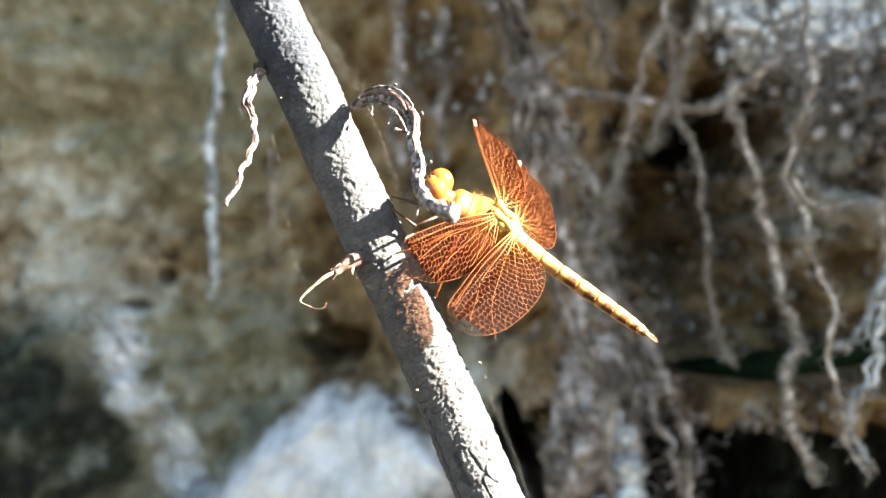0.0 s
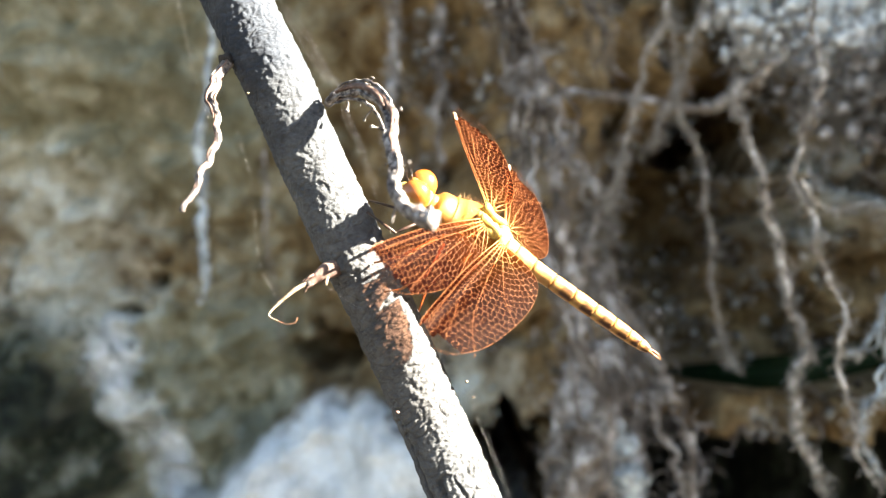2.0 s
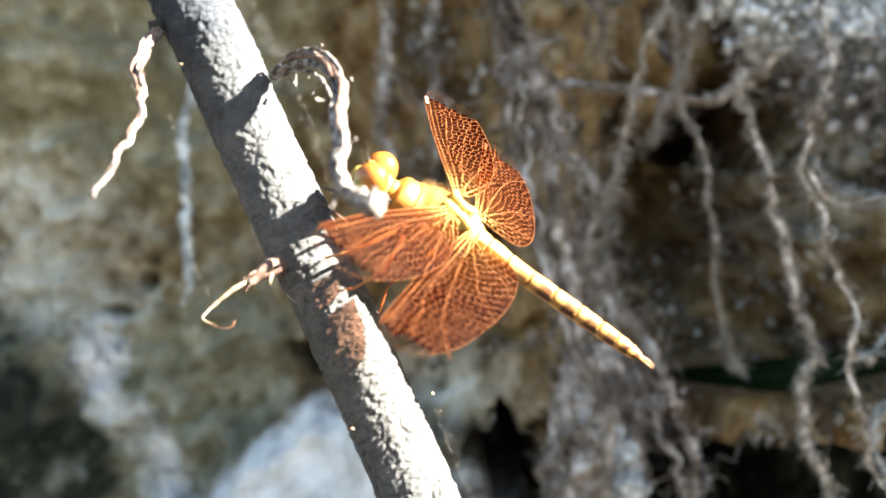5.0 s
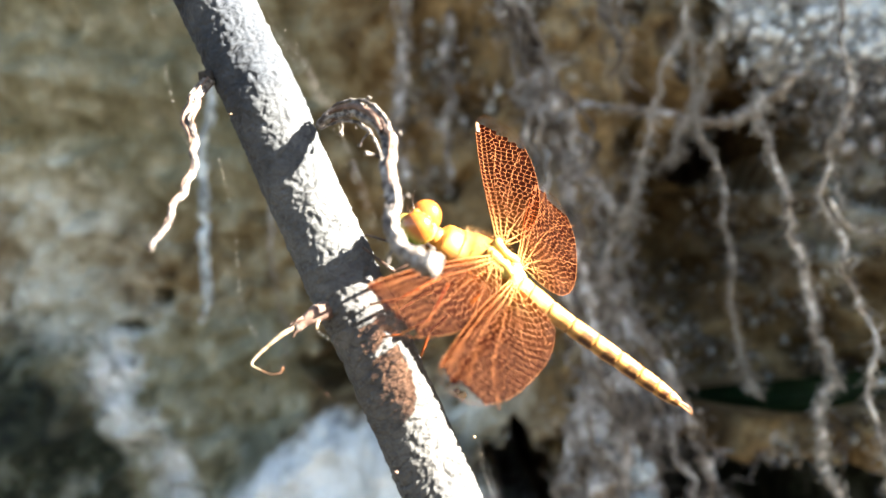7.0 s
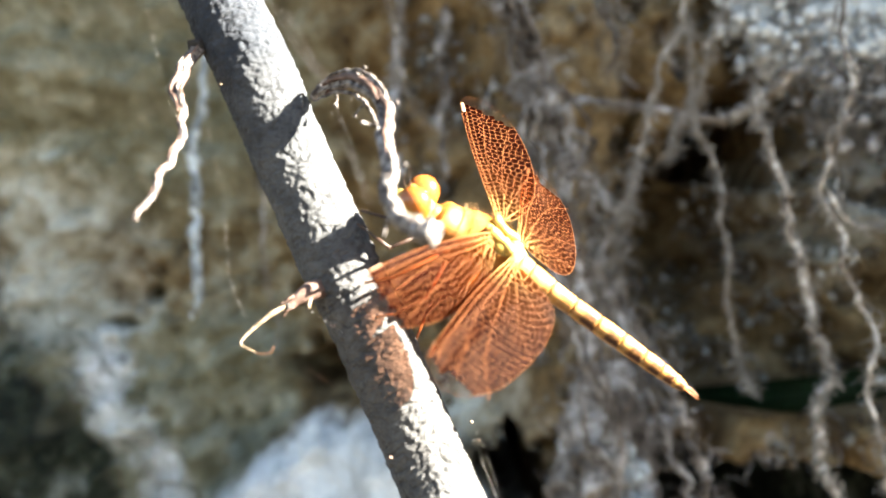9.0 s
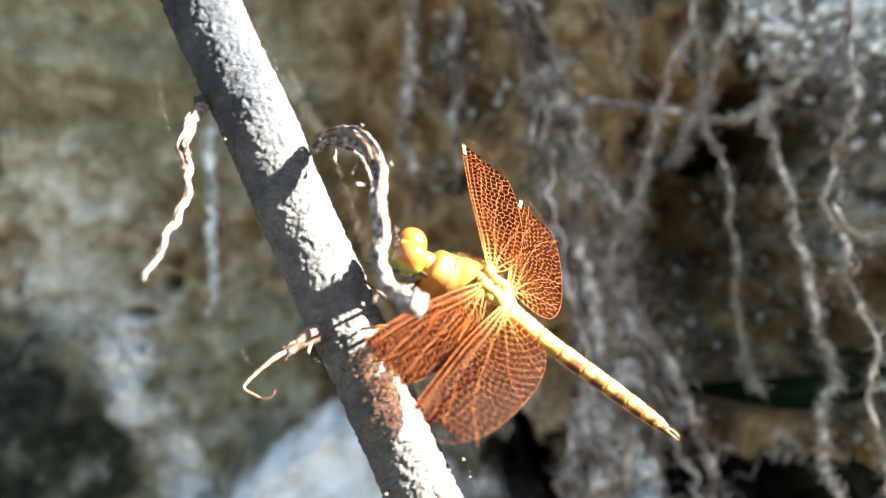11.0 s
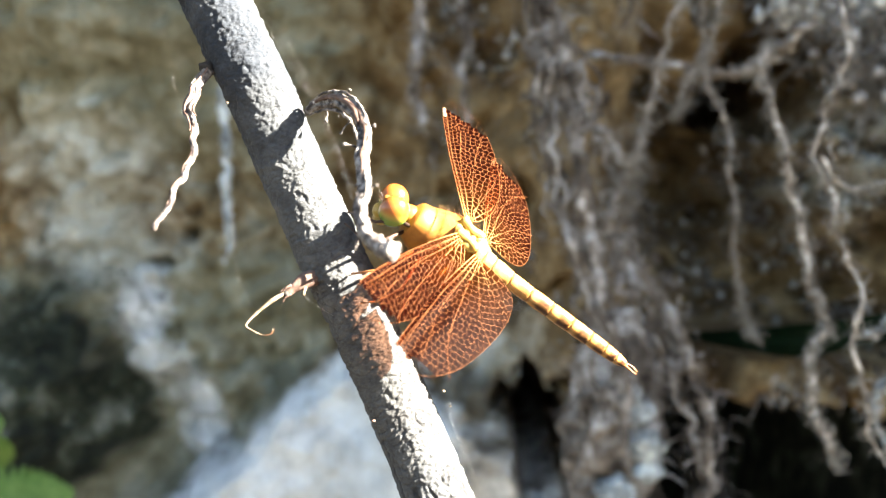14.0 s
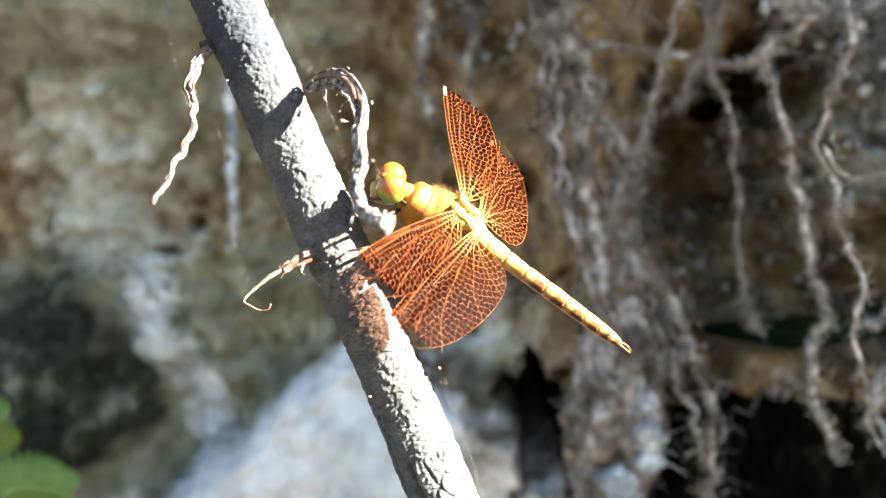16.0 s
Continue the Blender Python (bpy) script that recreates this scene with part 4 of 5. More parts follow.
    tube(bm, [Vector((-0.0124, 0.1464, 0.3984)), Vector((-0.0126, 0.1460, 0.3977)), Vector((-0.0127, 0.1458, 0.3972))], lambda u: 0.00026, 8, 0.4, 1500)
    part("bud_scale", bm, M_TENDRIL, bud)

    # small crumbs and flakes on the bark
    for c, r, mm, nm in (((0.0053, 0.1505, 0.3888), 0.0006, M_TENDRIL, "crumb"), ((0.0046, 0.1498, 0.3893), 0.0004, M_HUSK, "crumb"), ((-0.0235, 0.1463, 0.4236), 0.00022, M_TENDRIL, "bark_flake"),
                         ((-0.0028, 0.1468, 0.3797), 0.00028, M_HUSK, "bark_flake"), ((0.0068, 0.1500, 0.3835), 0.00025, M_TENDRIL, "crumb"), ((0.0077, 0.1505, 0.3812), 0.0002, M_TENDRIL, "crumb")):
        bm = bmesh.new()
        ball(bm, c, (r, r * 0.8, r * 0.7), None, 14, 10, 0.6, 1600)
        part(nm, bm, mm, ob)
    return ob


build_stem()


def silk_thread(pts, r=0.000005, beads=0):
    ob = thing("silk_thread", "fine white spider silk strung along the stem", "silk", at=pts[0], group="spider silk on the stem")
    line = spline(pts, 12)
    bm = bmesh.new()
    tube(bm, line, lambda u: r, 4, cap=False)
    part("strand", bm, M_SILK, ob)
    if beads:
        seats = [(web.choice(line) + Vector((web.uniform(-1, 1), web.uniform(-1, 1), web.uniform(-1, 1))) * 0.00006, web.uniform(0.000014, 0.000034)) for _ in range(beads)]
        dust = new("silk_dust", crumb_mesh("silk_dust", seats, M_SILK, beads))
        dust.parent, dust.location = ob, -ob.location
        tagged(dust, kind="stuff")


web = random.Random(17)


def near(x, y, z, a=0.0006):
    return x + web.uniform(-a, a), y + web.uniform(-a, a) * 0.6, z + web.uniform(-a, a)


silk_thread([(-0.0337, 0.146, 0.4382), (-0.0300, 0.146, 0.4229), (-0.0270, 0.145, 0.4170)], 0.0000045, 4)
silk_thread([(-0.0245, 0.1445, 0.4180), (-0.0224, 0.144, 0.4101), (-0.0213, 0.143, 0.4009), (-0.0192, 0.143, 0.3959)], 0.0000045, 6)
for k in range(6):
    silk_thread([near(-0.0216 + 0.0009 * k, 0.1490, 0.4400 - 0.0015 * k, 0.0004), near(-0.0170 + 0.0004 * k, 0.1486, 0.4316, 0.0007), near(-0.0126 + 0.0003 * k, 0.1483, 0.4258, 0.0009), near(-0.0092, 0.1470, 0.4248, 0.0012)], 0.0000028, 5)
for k in range(5):
    silk_thread([near(-0.0180 + 0.0016 * k, 0.1488, 0.4335 - 0.0024 * k, 0.0003), near(-0.0130, 0.1482, 0.4262), near(-0.0098, 0.1475, 0.4243, 0.0010)], 0.0000024, 3)
for k in range(5):
    silk_thread([near(-0.0112, 0.1486, 0.4240, 0.0008), near(-0.0088, 0.1481, 0.4175, 0.0007), near(-0.0060, 0.1478, 0.4105), near(-0.0034, 0.1475, 0.4035, 0.001)], 0.0000022, 7)
for k in range(4):
    silk_thread([near(0.0053, 0.1505, 0.3879), near(0.0087, 0.1500, 0.3785), near(0.0118, 0.1500, 0.3706), near(0.0148, 0.149, 0.3629), near(0.0200, 0.149, 0.3510)], 0.0000026, 9)
silk_thread([(-0.0127, 0.1458, 0.3972), (-0.0108, 0.1465, 0.3957), (-0.0086, 0.1472, 0.3942)], 0.000008, 3)
silk_thread([(-0.0140, 0.1465, 0.3915), (-0.0118, 0.1465, 0.3895), (-0.0095, 0.1470, 0.3878)], 0.000004, 3)


# ---- the dragonfly ----
MM = 0.001
PERCH = pose(0.0008, 0.1450, 0.4115, -31.3, -35.5, -174.7)  # x towards the head, y to its left, z out of its back
SPAN = 0.92
FORE = [(0, 0), (5, -0.35), (13.5, -0.5), (20, -0.2), (24.5, 0.2), (26.4, 1.0), (27, 2.2), (26.5, 3.6), (25, 5.0), (22, 6.4), (17, 7.3), (12, 7.4), (7, 6.7), (3, 5.0), (1, 3.2), (0, 1.6)]
HIND = [(0, 0), (4, -0.3), (10.5, -0.5), (18, -0.2), (23.4, 0.2), (25.3, 1.2), (26, 2.8), (25.4, 4.6), (23.5, 6.5), (19, 8.6), (14, 9.6), (9, 10.0), (5, 9.8), (2, 8.8), (0.6, 6.8), (0, 4.0)]


FORE = [(x * SPAN, y) for x, y in FORE]
HIND = [(x * SPAN * 0.96, y * 0.93) for x, y in HIND]


def clip(poly, px, py, nx, ny):
    """The part of a polygon on the near side of the line through p with normal n."""
    out = []
    for (ax, ay), (bx, by) in zip(poly, poly[1:] + poly[:1]):
        da, db = (ax - px) * nx + (ay - py) * ny, (bx - px) * nx + (by - py) * ny
        if da <= 0:
            out.append((ax, ay))
        if (da < 0 < db) or (db < 0 < da):
            t = da / (da - db)
            out.append((ax + (bx - ax) * t, ay + (by - ay) * t))
    return out


def wing_cells(outline, node_x, seed):
    """Cells of the vein net: ladder cells behind the front edge, fanning rows behind them."""
    rng = random.Random(seed)
    rim = [(p.x, p.y) for p in spline([(x, y, 0) for x, y in outline + outline[:1]], 5)[:-1]]
    front = lambda x: lerp_rows([(0, 0.0), (node_x, -0.5), (17, -0.3), (23.5, 0.2), (26, 1.5)], x)
    seeds = []
    for row, (dy, step) in enumerate(((0.34, 0.80), (1.02, 0.80), (1.68, 0.80))):
        x = 0.6 + 0.2 * row
        while x < 25.2:
            seeds.append((x + rng.uniform(-0.04, 0.04), front(x) + dy * (0.55 + 0.45 * smooth(0, 6, x))))
            x += step * rng.uniform(0.9, 1.1)
    r, arc = 1.2, 0
    while r < 30:
        gap = 0.80 + 0.06 * smooth(8, 24, r)
        th, arc = (0.5 if arc % 2 else 0.0) * gap / r - 0.1, arc + 1
        while th < 1.75:
            x, y = r * math.cos(th), r * math.sin(th) * 1.0
            x, y = x + rng.uniform(-0.09, 0.09), y + 0.6 + rng.uniform(-0.09, 0.09)
            if y > front(x) + 1.62 + 0.4:
                seeds.append((x, y))
            th += gap * rng.uniform(0.85, 1.2) / r
        r += 0.86 * rng.uniform(0.92, 1.08)
    inside = []
    m = len(rim)
    area = sum(rim[i][0] * rim[(i + 1) % m][1] - rim[(i + 1) % m][0] * rim[i][1] for i in range(m))
    sign = 1 if area > 0 else -1
    walls = []
    for i in range(m):
        (ax, ay), (bx, by) = rim[i], rim[(i + 1) % m]
        d = math.hypot(bx - ax, by - ay)
        if d > 1e-6:
            walls.append((ax, ay, sign * (by - ay) / d, -sign * (bx - ax) / d))
    for s in seeds:
        if all((s[0] - ax) * nx + (s[1] - ay) * ny < -0.08 for ax, ay, nx, ny in walls):
            inside.append(s)
    pts = np.array(inside)
    cells = []
    for i, (sx, sy) in enumerate(inside):
        d2 = ((pts - pts[i]) ** 2).sum(1)
        poly = [(sx - 2, sy - 2), (sx + 2, sy - 2), (sx + 2, sy + 2), (sx - 2, sy + 2)]
        for j in np.argsort(d2)[1:22]:
            if d2[j] < 0.02:
                continue
            ox, oy = pts[j]
            d = math.sqrt(d2[j])
            poly = clip(poly, (sx + ox) / 2, (sy + oy) / 2, (ox - sx) / d, (oy - sy) / d)
        for ax, ay, nx, ny in walls:
            if poly and max((px - ax) * nx + (py - ay) * ny for px, py in poly) > 0:
                poly = clip(poly, ax, ay, nx, ny)
        if len(poly) > 2:
            cells.append(poly)
    return cells, rim


def wing_height(x, y, span):
    """Camber and the pleats near the front edge."""
    return (0.16 * math.sin(min(y, 3.0) * 2.6) * math.exp(-max(0, y - 2) * 0.5) - 0.012 * (y - 2) ** 2 + 0.0018 * x * x * (0.35 - 0.06 * y)) * smooth(0, 3, x)


def wing_meshes(outline, node_x, span, seed, tip, curve):
    cells, rim = wing_cells(outline, node_x, seed)
    bm = bmesh.new()
    edges = {}
    for poly in cells:
        cx, cy = sum(p[0] for p in poly) / len(poly), sum(p[1] for p in poly) / len(poly)
        clear = cx + curve * max(0.0, cy) ** 1.3 > tip
        f = bm.faces.new([bm.verts.new(Vector((x, y, wing_height(x, y, span))) * MM) for x, y in poly])
        f.material_index = 1 if clear else 0
        for a, b in zip(poly, poly[1:] + poly[:1]):
            ka, kb = (round(a[0], 2), round(a[1], 2)), (round(b[0], 2), round(b[1], 2))
            if ka != kb:
                edges[(min(ka, kb), max(ka, kb))] = (a, b, clear)
    amber = bm.verts.layers.float.new("amber")
    for v in bm.verts:
        v[amber] = smooth(12.0, 3.0, v.co.length / MM)
    bmesh.ops.remove_doubles(bm, verts=bm.verts[:], dist=0.000012)
    film = finish(bm, "film", [M_FILM, M_CLEAR])
    bm = bmesh.new()

    def vein(line, r0, r1, sides=4):
        pts = [Vector((x, y, wing_height(x, y, span))) * MM for x, y in line]
        tube(bm, pts, lambda u: (r0 + (r1 - r0) * u) * MM, sides, cap=False)

    for a, b, clear in edges.values():
        far = a[0] / span
        r = (0.004 if clear else 0.050 - 0.010 * far) * (1.15 - 0.03 * a[1])
        vein([a, b], r, r, 3)
    mains = [[(0, 0.35), (node_x * 0.5, 0.22), (node_x, 0.12), (span - 7, 0.55), (span - 2.5, 0.95)],
             [(0, 0.7), (5, 1.0), (12, 1.35), (span - 8, 2.2), (span - 3, 3.6)],
             [(0.2, 0.9), (4, 1.8), (9, 2.9), (15, 4.8), (19, 6.6 if node_x > 11 else 8.0)],
             [(0.2, 1.1), (2.5, 2.2), (5, 3.8), (8, 6.0), (10, 7.0 if node_x > 11 else 9.4)],
             [(0.2, 1.2), (1.6, 2.8), (3, 4.6), (4, 5.4 if node_x > 11 else 8.6)]]
    for line in mains:
        vein([(p.x, p.y) for p in spline([(x, y, 0) for x, y in line], 8) if p.x + curve * max(0.0, p.y) ** 1.3 < tip], 0.060, 0.036, 5)
    k = len(rim)
    vein([rim[i % k] for i in range(0, 24)], 0.085, 0.03, 5)
    vein([rim[i % k] for i in range(23, k + 1)], 0.012, 0.04, 4)
    amber = bm.verts.layers.float.new("amber")
    for v in bm.verts:
        v[amber] = smooth(6.5, 0.5, v.co.length / MM)
    net = finish(bm, "vein_net", M_VEIN)
    bm = bmesh.new()
    s = span - 4.0
    top = [(s, -0.12), (s + 1.9, 0.1), (s + 2.0, 0.62), (s + 0.1, 0.5)]
    vs = [bm.verts.new(Vector((x, y, 0.08)) * MM) for x, y in top] + [bm.verts.new(Vector((x, y, -0.06)) * MM) for x, y in top]
    for q in ((0, 1, 2, 3), (7, 6, 5, 4), (0, 4, 5, 1), (1, 5, 6, 2), (2, 6, 7, 3), (3, 7, 4, 0)):
        bm.faces.new([vs[i] for i in q])
    stigma = finish(bm, "wing_spot", M_STIGMA)
    return film, net, stigma


def child(name, me, parent, label=""):
    ob = new(name, me)
    ob.parent = parent
    return tagged(ob, label)


dragonfly = tagged(new("dragonfly"), "amber dragonfly with dark red netted wings perched on a stem", "dragonfly")
dragonfly.empty_display_size = 0.01
dragonfly.rotation_mode = "QUATERNION"
dragonfly.matrix_world = PERCH

fore = wing_meshes(FORE, 13.5 * SPAN, 27.0 * SPAN, 1, 25.4 * SPAN, 0.40)
hind = wing_meshes(HIND, 10.1 * SPAN, 25.0 * SPAN, 2, 23.6 * SPAN, 0.16)
WINGS = {}
for key, (meshes, name, at) in {"FR": (fore, "forewing", (-9.28, -2.92, 1.0)), "HR": (hind, "hindwing", (-12.7, -2.62, 0.56)),
                                "FL": (fore, "forewing", (-9.48, 0.82, 1.05)), "HL": (hind, "hindwing", (-12.93, 1.45, 0.01))}.items():
    wing = child(name, meshes[0], dragonfly, "dark red wing film with a clear tip")
    child("vein_net", meshes[1], wing, "net of orange veins")
    child("wing_spot", meshes[2], wing, "pale pinkish spot near the tip")
    WINGS[key] = (wing, Vector(at) * MM)


def mm(*p):
    return Vector(p) * MM


# thorax
bm = bmesh.new()
girth = [(0.0, 1.6), (0.12, 2.7), (0.35, 3.45), (0.65, 3.7), (0.88, 3.4), (1.0, 2.2)]
tube(bm, spline([mm(-2.6, -1.6, -3.2), mm(-3.7, -1.8, -3.4), mm(-5.4, -2.25, -3.85), mm(-7.6, -2.7, -3.55), mm(-9.9, -2.8, -2.6), mm(-11.2, -2.6, -2.0)], 10), lambda u: lerp_rows(girth, u) * MM, 40, 0.06, 420)
ball(bm, mm(-2.7, -1.4, -3.0), mm(1.7, 1.5, 1.6), None, 24, 16, 0.05, 420)
ball(bm, mm(-9.2, -1.2, -6.0), mm(4.0, 4.0, 4.0), None, 40, 28, 0.07, 420)
ball(bm, mm(-11.6, -1.5, -2.3), mm(2.9, 2.0, 2.4), None, 30, 20, 0.10, 420)
thorax = part("thorax", bm, M_THORAX, dragonfly, "furry amber thorax")
bm = bmesh.new()
for y0, y1 in ((-2.9, -2.2), (0.85, 0.6)):
    tube(bm, spline([mm(-9.0, y0, 0.9), mm(-10.6, y1, 0.75), mm(-12.8, y0 + 0.1, 0.35)], 6), lambda u: 0.00070, 10, 0.4, 700)
for x in (-9.2, -10.4, -11.6, -12.8):
    ball(bm, mm(x, -0.9, 0.35 - 0.1 * (x + 9.2) ** 2 * 0.2), mm(0.55, 1.2, 0.4), None, 16, 10)
for c in ((-11.2, -2.3, 0.1), (-12.8, -2.2, -0.1), (-13.6, -1.7, -0.3), (-11.4, 0.7, 0.1)):
    ball(bm, mm(*c), mm(1.2, 0.9, 0.8), None, 18, 12, 0.2, 900)
part("wing_hinge", bm, M_FACE, thorax, "pale knobbed wing hinges")
rng = random.Random(6)
bm = bmesh.new()
for _ in range(480):
    a, b = rng.uniform(0, 2 * math.pi), rng.uniform(-0.2, 1.3)
    n = Vector((math.cos(b) * math.cos(a), math.cos(b) * math.sin(a), math.sin(b)))
    p = mm(*rng.choice(((-7.6, -2.69, -3.53), (-9.91, -2.79, -2.54)))) + n * 3.5 * MM
    way = (n + Vector((rng.uniform(-0.5, 0.5), rng.uniform(-0.5, 0.5), rng.uniform(-0.5, 0.5)))).normalized()
    ln = rng.uniform(0.3, 1.2) * MM
    tube(bm, [p, p + way * ln * 0.5, p + way * ln], lambda u: 0.000022 * (1 - 0.7 * u), 3, cap=False)
part("bristles", bm, M_BRISTLE, thorax, kind="stuff")


# abdomen, ring by ring
def abdomen():
    slip = PERCH.to_3x3().inverted() @ mm(-0.3, 0, -0.45)
    a0, a1 = mm(-13.0, -0.9, -1.2) + slip * 0.5, mm(-39.0, 0.0, -0.15) + slip
    cuts = [0.0, 0.05, 0.115, 0.235, 0.365, 0.50, 0.635, 0.76, 0.86, 0.935, 1.0]
    axis = (a1 - a0).normalized()
    across = Vector((0, 1, 0))
    across = (across - axis * across.dot(axis)).normalized()
    back = across.cross(axis)
    back = back if back.z > 0 else -back
    for s in range(10):
        u0, u1 = cuts[s], cuts[s + 1]
        bm = bmesh.new()
        layer = bm.verts.layers.float.new("mark")
        rings = []
        for i in range(9):
            t = i / 8
            u = u0 + (u1 - u0) * (0.004 + 0.99 * t)
            w = lerp_rows([(0, 1.7), (0.1, 1.55), (0.3, 1.15), (0.6, 1.12), (0.85, 0.98), (0.95, 0.80), (1.0, 0.5)], u) * 1.1 * (0.96 + 0.05 * math.sin(math.pi * t) + 0.03 * smooth(0.85, 1.0, t) - 0.05 * (i == 0))
            ring = []
            for k in range(24):
                a = 2 * math.pi * k / 24
                c, d = math.cos(a), math.sin(a)
                ridge = 1 + 0.10 * max(0, d) ** 6
                v = bm.verts.new(a0 + (a1 - a0) * u + (across * c * w + back * d * w * 0.92 * ridge) * MM)
                spot = smooth(0.30, 0.55, t) * smooth(0.97, 0.88, t) * smooth(0.10, 0.35, abs(c)) * smooth(-0.75, -0.35, d) * smooth(0.99, 0.90, d)
                thin = 0.8 * smooth(0.965, 1.0, t) + 0.7 * smooth(0.25, -0.05, d) * smooth(-0.5, -0.2, d) * (s > 3)
                v[layer] = min(1.0, (spot * (1.0 if s > 3 else 0.55 if s > 2 else 0.2) + thin) * (0.8 + 0.4 * noise.noise(v.co * 2500)))
                ring.append(v)
            rings.append(ring)
        for i in range(8):
            for k in range(24):
                bm.faces.new((rings[i][k], rings[i][(k + 1) % 24], rings[i + 1][(k + 1) % 24], rings[i + 1][k]))
        bm.faces.new(rings[0][::-1])
        bm.faces.new(rings[-1])
        part("abdomen_ring", bm, M_ABDOMEN, dragonfly, "amber ring with dark brown side marks" if s > 2 else "amber ring")
    for side in (-1, 1):
        bm = bmesh.new()
        b = a1 + across * side * 0.22 * MM
        tube(bm, spline([b, b + axis * 1.0 * MM + across * side * 0.3 * MM + back * 0.1 * MM, b + axis * 2.1 * MM + across * side * 0.1 * MM], 5), lambda u: 0.00019 * (1 - 0.75 * u), 8)
        part("tail_clasper", bm, M_LEG, dragonfly)
    bm = bmesh.new()
    tube(bm, [a1, a1 + axis * 0.6 * MM - back * 0.15 * MM, a1 + axis * 1.0 * MM - back * 0.2 * MM], lambda u: 0.0002 * (1 - 0.7 * u), 8)
    part("tail_clasper", bm, M_LEG, dragonfly)


abdomen()

# head, turning on the neck
def hm(*p):
    return Vector(p) * MM * 1.28


NECK = mm(-1.9, -0.9, -2.6)
bm = bmesh.new()
ball(bm, hm(1.5, 0, -0.2), hm(1.1, 1.7, 1.6), None, 28, 20)
ball(bm, hm(0.2, 0, -0.1), hm(0.8, 1.2, 1.2), None, 20, 14)
head = part("head", bm, M_FACE, dragonfly, "head with pale face and large eyes")
for side in (-1, 1):
    bm = bmesh.new()
    ball(bm, (0, 0, 0), hm(1.65, 1.45, 1.85), Euler((radians(-14 * side), 0, 0)).to_matrix().to_4x4(), 36, 24)
    eye = part("eye", bm, M_EYE, head, "glossy eye, rust brown above and green below")
    eye.location = hm(1.35, 1.42 * side, 0.35)
bm = bmesh.new()
ball(bm, hm(2.7, 0, -0.6), hm(0.75, 1.05, 0.85), None, 24, 16)
part("face_plate", bm, M_FACE, head, "pale yellow green face plate")
bm = bmesh.new()
ball(bm, hm(2.3, 0, -1.5), hm(0.9, 1.1, 0.6), None, 24, 16)
part("jaw", bm, M_FACE, head)
bm = bmesh.new()
ball(bm, hm(2.25, 0, 0.95), hm(0.45, 0.6, 0.4), None, 16, 12)
part("crown_knob", bm, M_THORAX, head)
for side in (-1, 1):
    bm = bmesh.new()
    tube(bm, spline([hm(2.4, 0.5 * side, 0.7), hm(3.2, 0.9 * side, 1.3), hm(3.7, 1.2 * side, 2.2)], 5), lambda u: 0.00006 * (1 - 0.6 * u), 5)
    part("antenna", bm, M_LEGDARK, head)


# legs holding the stem
def leg(points, material, label):
    inv = PERCH.inverted()
    pts = [inv @ Vector(p) for p in points]
    bm = bmesh.new()
    for a, b, r in zip(pts, pts[1:], (0.00034, 0.00027, 0.00020, 0.00013)):
        tube(bm, [a, a.lerp(b, 0.5), b], lambda u, r=r: r * (1.1 - 0.35 * u), 8)
        ball(bm, b, (r * 0.85,) * 3, None, 8, 6)
    ob = part("leg", bm, material, dragonfly, label)
    bm = bmesh.new()
    r = random.Random(len(label))
    for a, b in zip(pts[1:], pts[2:]):
        for k in range(9):
            p = a.lerp(b, (k + 0.5) / 9)
            w = Vector((r.uniform(-1, 1), r.uniform(-1, 1), r.uniform(-1, 1))).normalized()
            tube(bm, [p, p + w * 0.0005], lambda u: 0.000025 * (1 - 0.8 * u), 3, cap=False)
    part("spines", bm, M_LEGDARK, ob, kind="stuff")


leg([(0.0045, 0.1475, 0.4055), (0.0006, 0.1455, 0.4078), (-0.0025, 0.1440, 0.4076), (-0.0066, 0.1462, 0.4088)], M_LEGDARK, "thin dark front leg gripping the bark")
leg([(0.0045, 0.1490, 0.4055), (0.0011, 0.1470, 0.4063), (-0.0031, 0.1440, 0.4044), (-0.0070, 0.1462, 0.4072)], M_LEGDARK, "thin dark front leg gripping the bark")
leg([(0.0060, 0.1465, 0.4045), (0.0034, 0.1450, 0.4028), (0.0012, 0.1422, 0.3987), (-0.0024, 0.1445, 0.3967), (-0.0046, 0.1462, 0.3963)], M_LEG, "bent orange brown leg gripping the bark")
leg([(0.0055, 0.1475, 0.4050), (0.0024, 0.1460, 0.4036), (-0.0026, 0.1430, 0.4010), (-0.0060, 0.1464, 0.4003)], M_LEG, "stretched orange brown leg gripping the bark")
leg([(0.0075, 0.1480, 0.4035), (0.0048, 0.1500, 0.4000), (0.0010, 0.1520, 0.3965), (-0.0004, 0.1535, 0.3925)], M_LEG, "orange brown hind leg gripping the bark")
leg([(0.0070, 0.1495, 0.4040), (0.0035, 0.1525, 0.4030), (-0.0010, 0.1535, 0.4005), (-0.0040, 0.1525, 0.3985)], M_LEG, "orange brown hind leg gripping the bark")

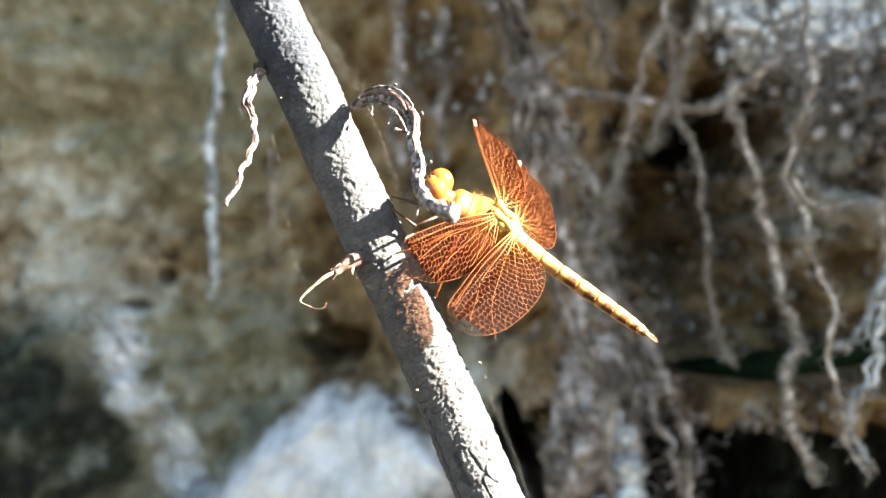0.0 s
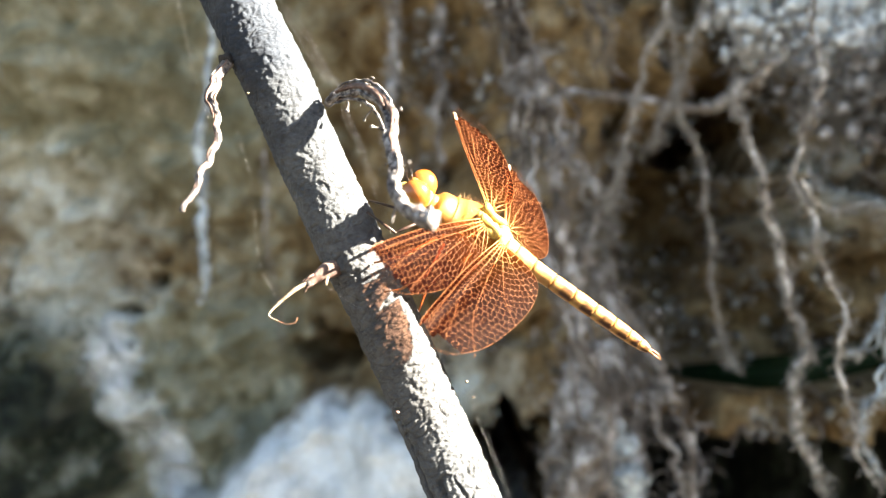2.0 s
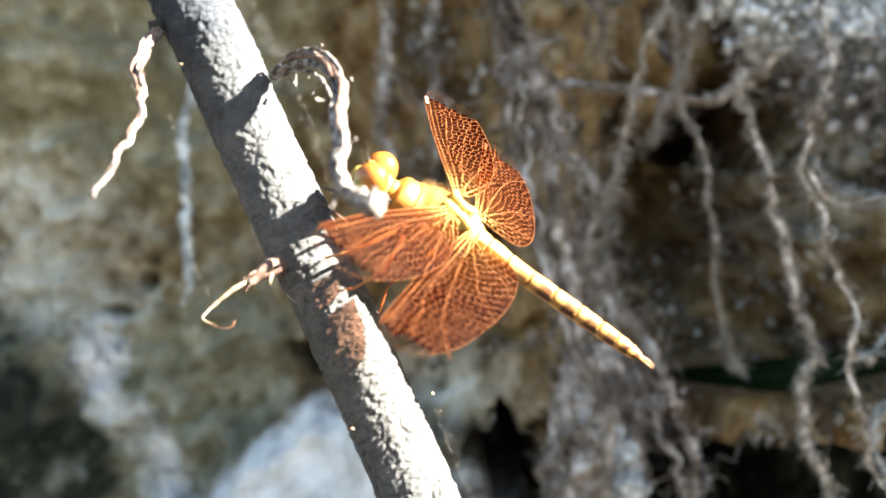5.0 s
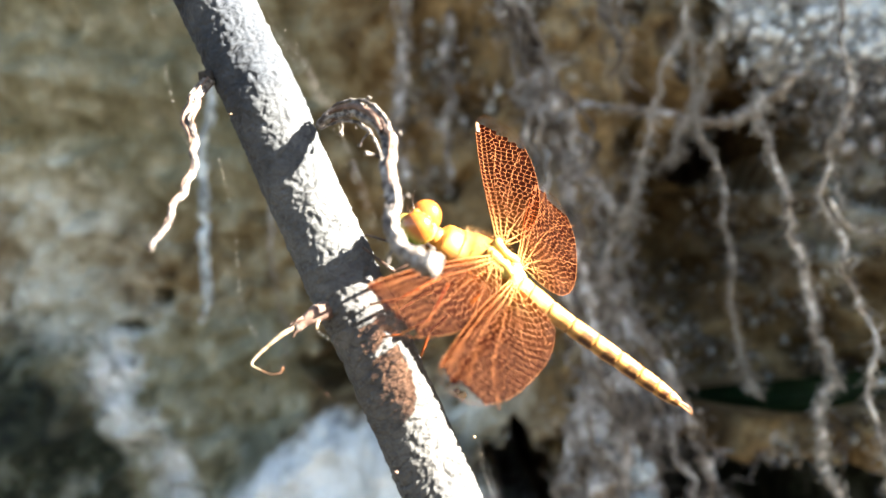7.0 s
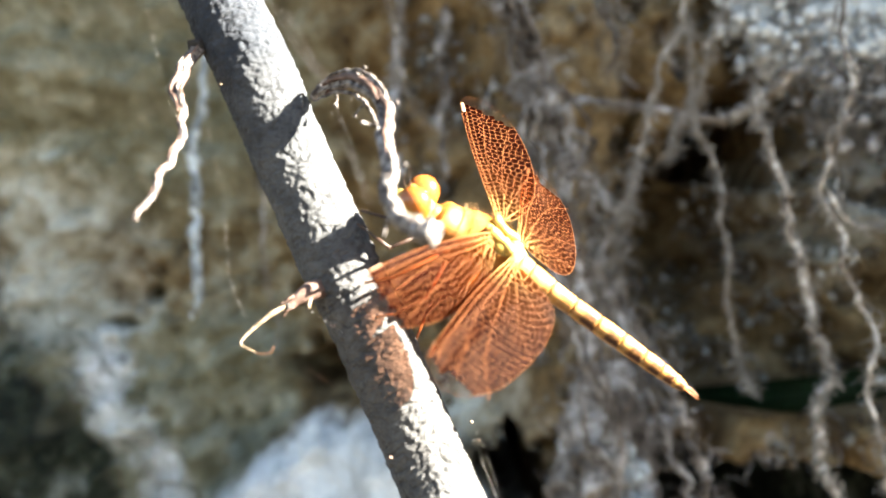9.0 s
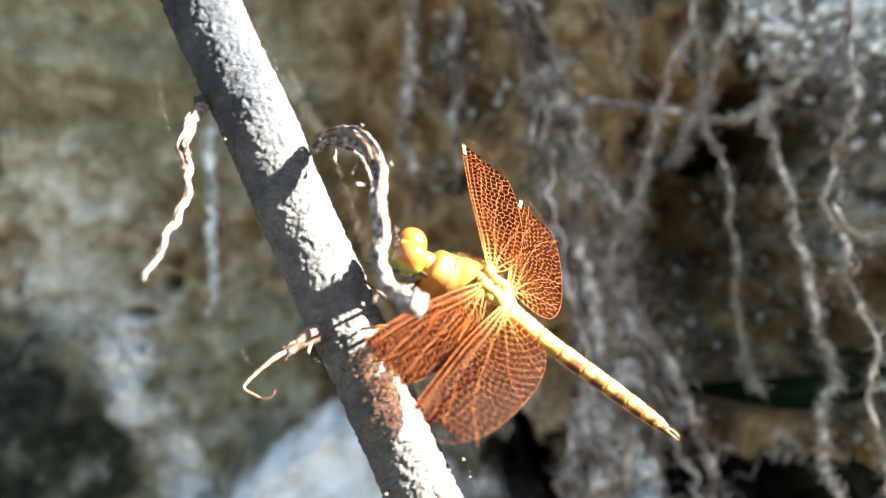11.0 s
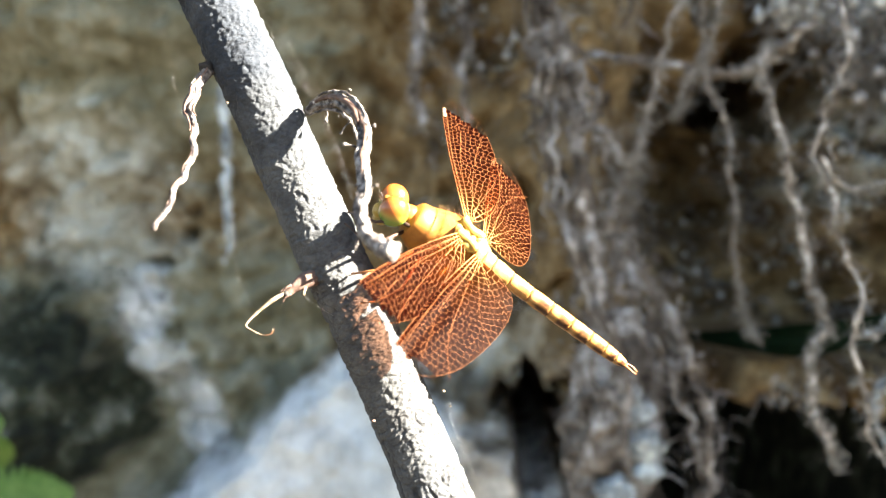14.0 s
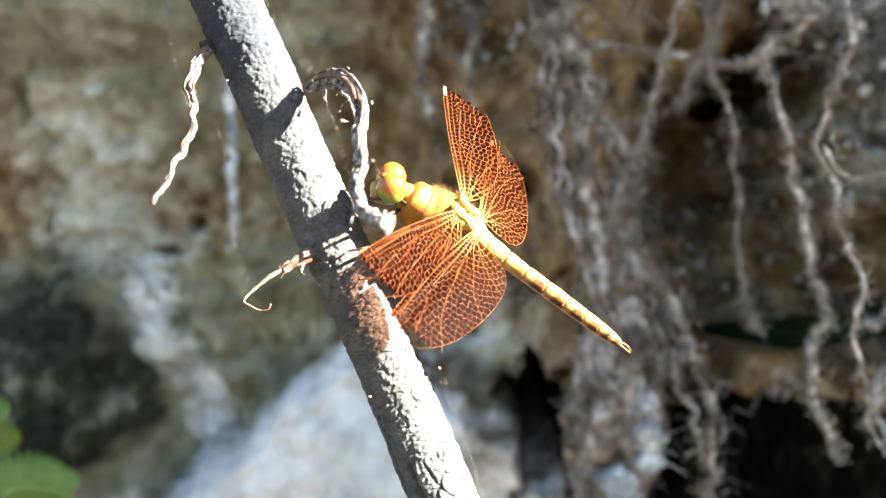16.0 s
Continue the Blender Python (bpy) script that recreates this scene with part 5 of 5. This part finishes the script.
# ---- what moves ----
WING_ROWS = {
    "FR": [(0, -179.7, -1.6, -62.8), (0.5, 179.8, -2.5, -61.6), (1, 179.2, -2, -60.7), (1.5, 178.7, -1.7, -58.3), (2, 179, -2, -59), (2.5, 179.3, -1.3, -59.4), (3, 179.6, -2.5, -60.6), (3.5, 179.9, -3, -61.3), (4, -180, 0.6, -59.7), (6.5, 146.6, -9.5, -62.5), (7, 163.7, -8.6, -60.9), (7.5, 163.7, -10.9, -57), (8, 163.5, -6.8, -57), (8.5, 163.4, -7.4, -57.1), (9, 163.4, -4.9, -57.5), (11.5, -176.7, -5.5, -58.8), (12, -175, 0.2, -57.5), (12.5, 175.4, -3.7, -58.9), (13, 174.6, -5.6, -59), (13.5, 174.2, -4.9, -58.9), (14, 172.9, -5.9, -57.9), (14.5, 172.3, -7, -58.1), (15, 172.3, -7.5, -57.8), (15.5, 172.1, -6.6, -57.4), (16, 172.1, -7.1, -58)],
    "HR": [(0, -164.3, -0.2, -80.7), (0.5, -163.9, -0.7, -81.1), (1, -164.2, 0.5, -81.2), (1.5, -163.2, 1.8, -80.8), (2, -163.2, 1.6, -81.2), (2.5, -162.9, 1.6, -81.1), (3, -164.2, 0.4, -81.5), (3.5, -164.3, -1.6, -81), (4, -163, 2.9, -78.9), (6.5, 176.3, -10, -82.5), (7, -169, -4, -83.7), (7.5, -168, -4.1, -81.1), (8, -167.9, -3.9, -81.1), (8.5, -169.4, -4.1, -81.2), (9, -170, -0.8, -82.1), (11.5, -165.8, -4.2, -79), (12, -164.1, -1.6, -78.8), (12.5, -166.4, -1.6, -77.3), (13, -166.6, -2.2, -78), (13.5, -165.3, -2.7, -77.6), (14, -163.8, -1.9, -77.7), (14.5, -164.1, -1.9, -78.5), (15, -164.4, -2.3, -78.6), (15.5, -163.9, -1.8, -77.9), (16, -163.6, -1.9, -77.9)],
    "FL": [(0, -37.2, 2.3, 65.4), (0.5, -36.5, 2.7, 64), (1, -34.2, 2.6, 64.6), (1.5, -32.1, 5.1, 64.9), (2, -28.1, 4.5, 63), (2.5, -29.3, 0.6, 65.1), (3, -25.9, 0.5, 63.6), (3.5, -25.6, -2.8, 64.6), (4, -18.2, -4.3, 64.7), (6.5, -14.1, 2.1, 62.1), (8.5, -39.2, 3.4, 65.4), (11.5, -38.6, 3.7, 68.4), (12, -38.9, 5, 68.3), (12.5, -39.4, 5.3, 66.4), (14.5, -27.4, -0.5, 71.2), (16, -27.5, -0.5, 71.2)],
    "HL": [(0, -2.4, 12.3, 81.1), (0.5, -1.5, 13.9, 80.3), (1, 0.7, 14.4, 80.5), (1.5, -1.2, 15.5, 79.7), (2, 0.1, 14.6, 79), (2.5, 1.1, 12.9, 78.3), (3, 3.8, 12.2, 77.7), (3.5, 6, 11.2, 77.6), (4, 7.4, 10.8, 79.7), (6.5, 2.4, 8.4, 80.6), (7, -2.6, 6.3, 81), (7.5, -1, 9.6, 82.7), (8, -2.8, 10.2, 81.3), (8.5, -4.3, 12.1, 80.7), (9, -4.9, 11.8, 81.2), (11.5, 4.5, 12.2, 80.1), (12, 0.8, 15, 79.7), (12.5, -1, 17.9, 79.9), (13, -1.6, 15.3, 81), (13.5, -2.4, 14.2, 80.6), (14, -2.8, 11.5, 81.5), (14.5, -3.9, 7.5, 82.4), (15, -5.1, 11, 81.5), (15.5, -5.5, 9.5, 81.3), (16, -4.6, 10.3, 80.8)],
}
HEAD_ROWS = [(0.0, 0, 0, 0), (4.2, 0, 0, 0), (9.2, 0, 0, 0), (11.3, 10, 12, 16), (12.5, 12, 14, 18), (16.0, 12, 14, 18)]


def motions():
    for key, (wing, at) in WINGS.items():
        walk(wing, [(t, pose(*at, rx, ry, rz)) for t, rx, ry, rz in WING_ROWS[key]])
    walk(head, [(t, pose(*NECK, rx, ry, rz)) for t, rx, ry, rz in HEAD_ROWS])


motions()
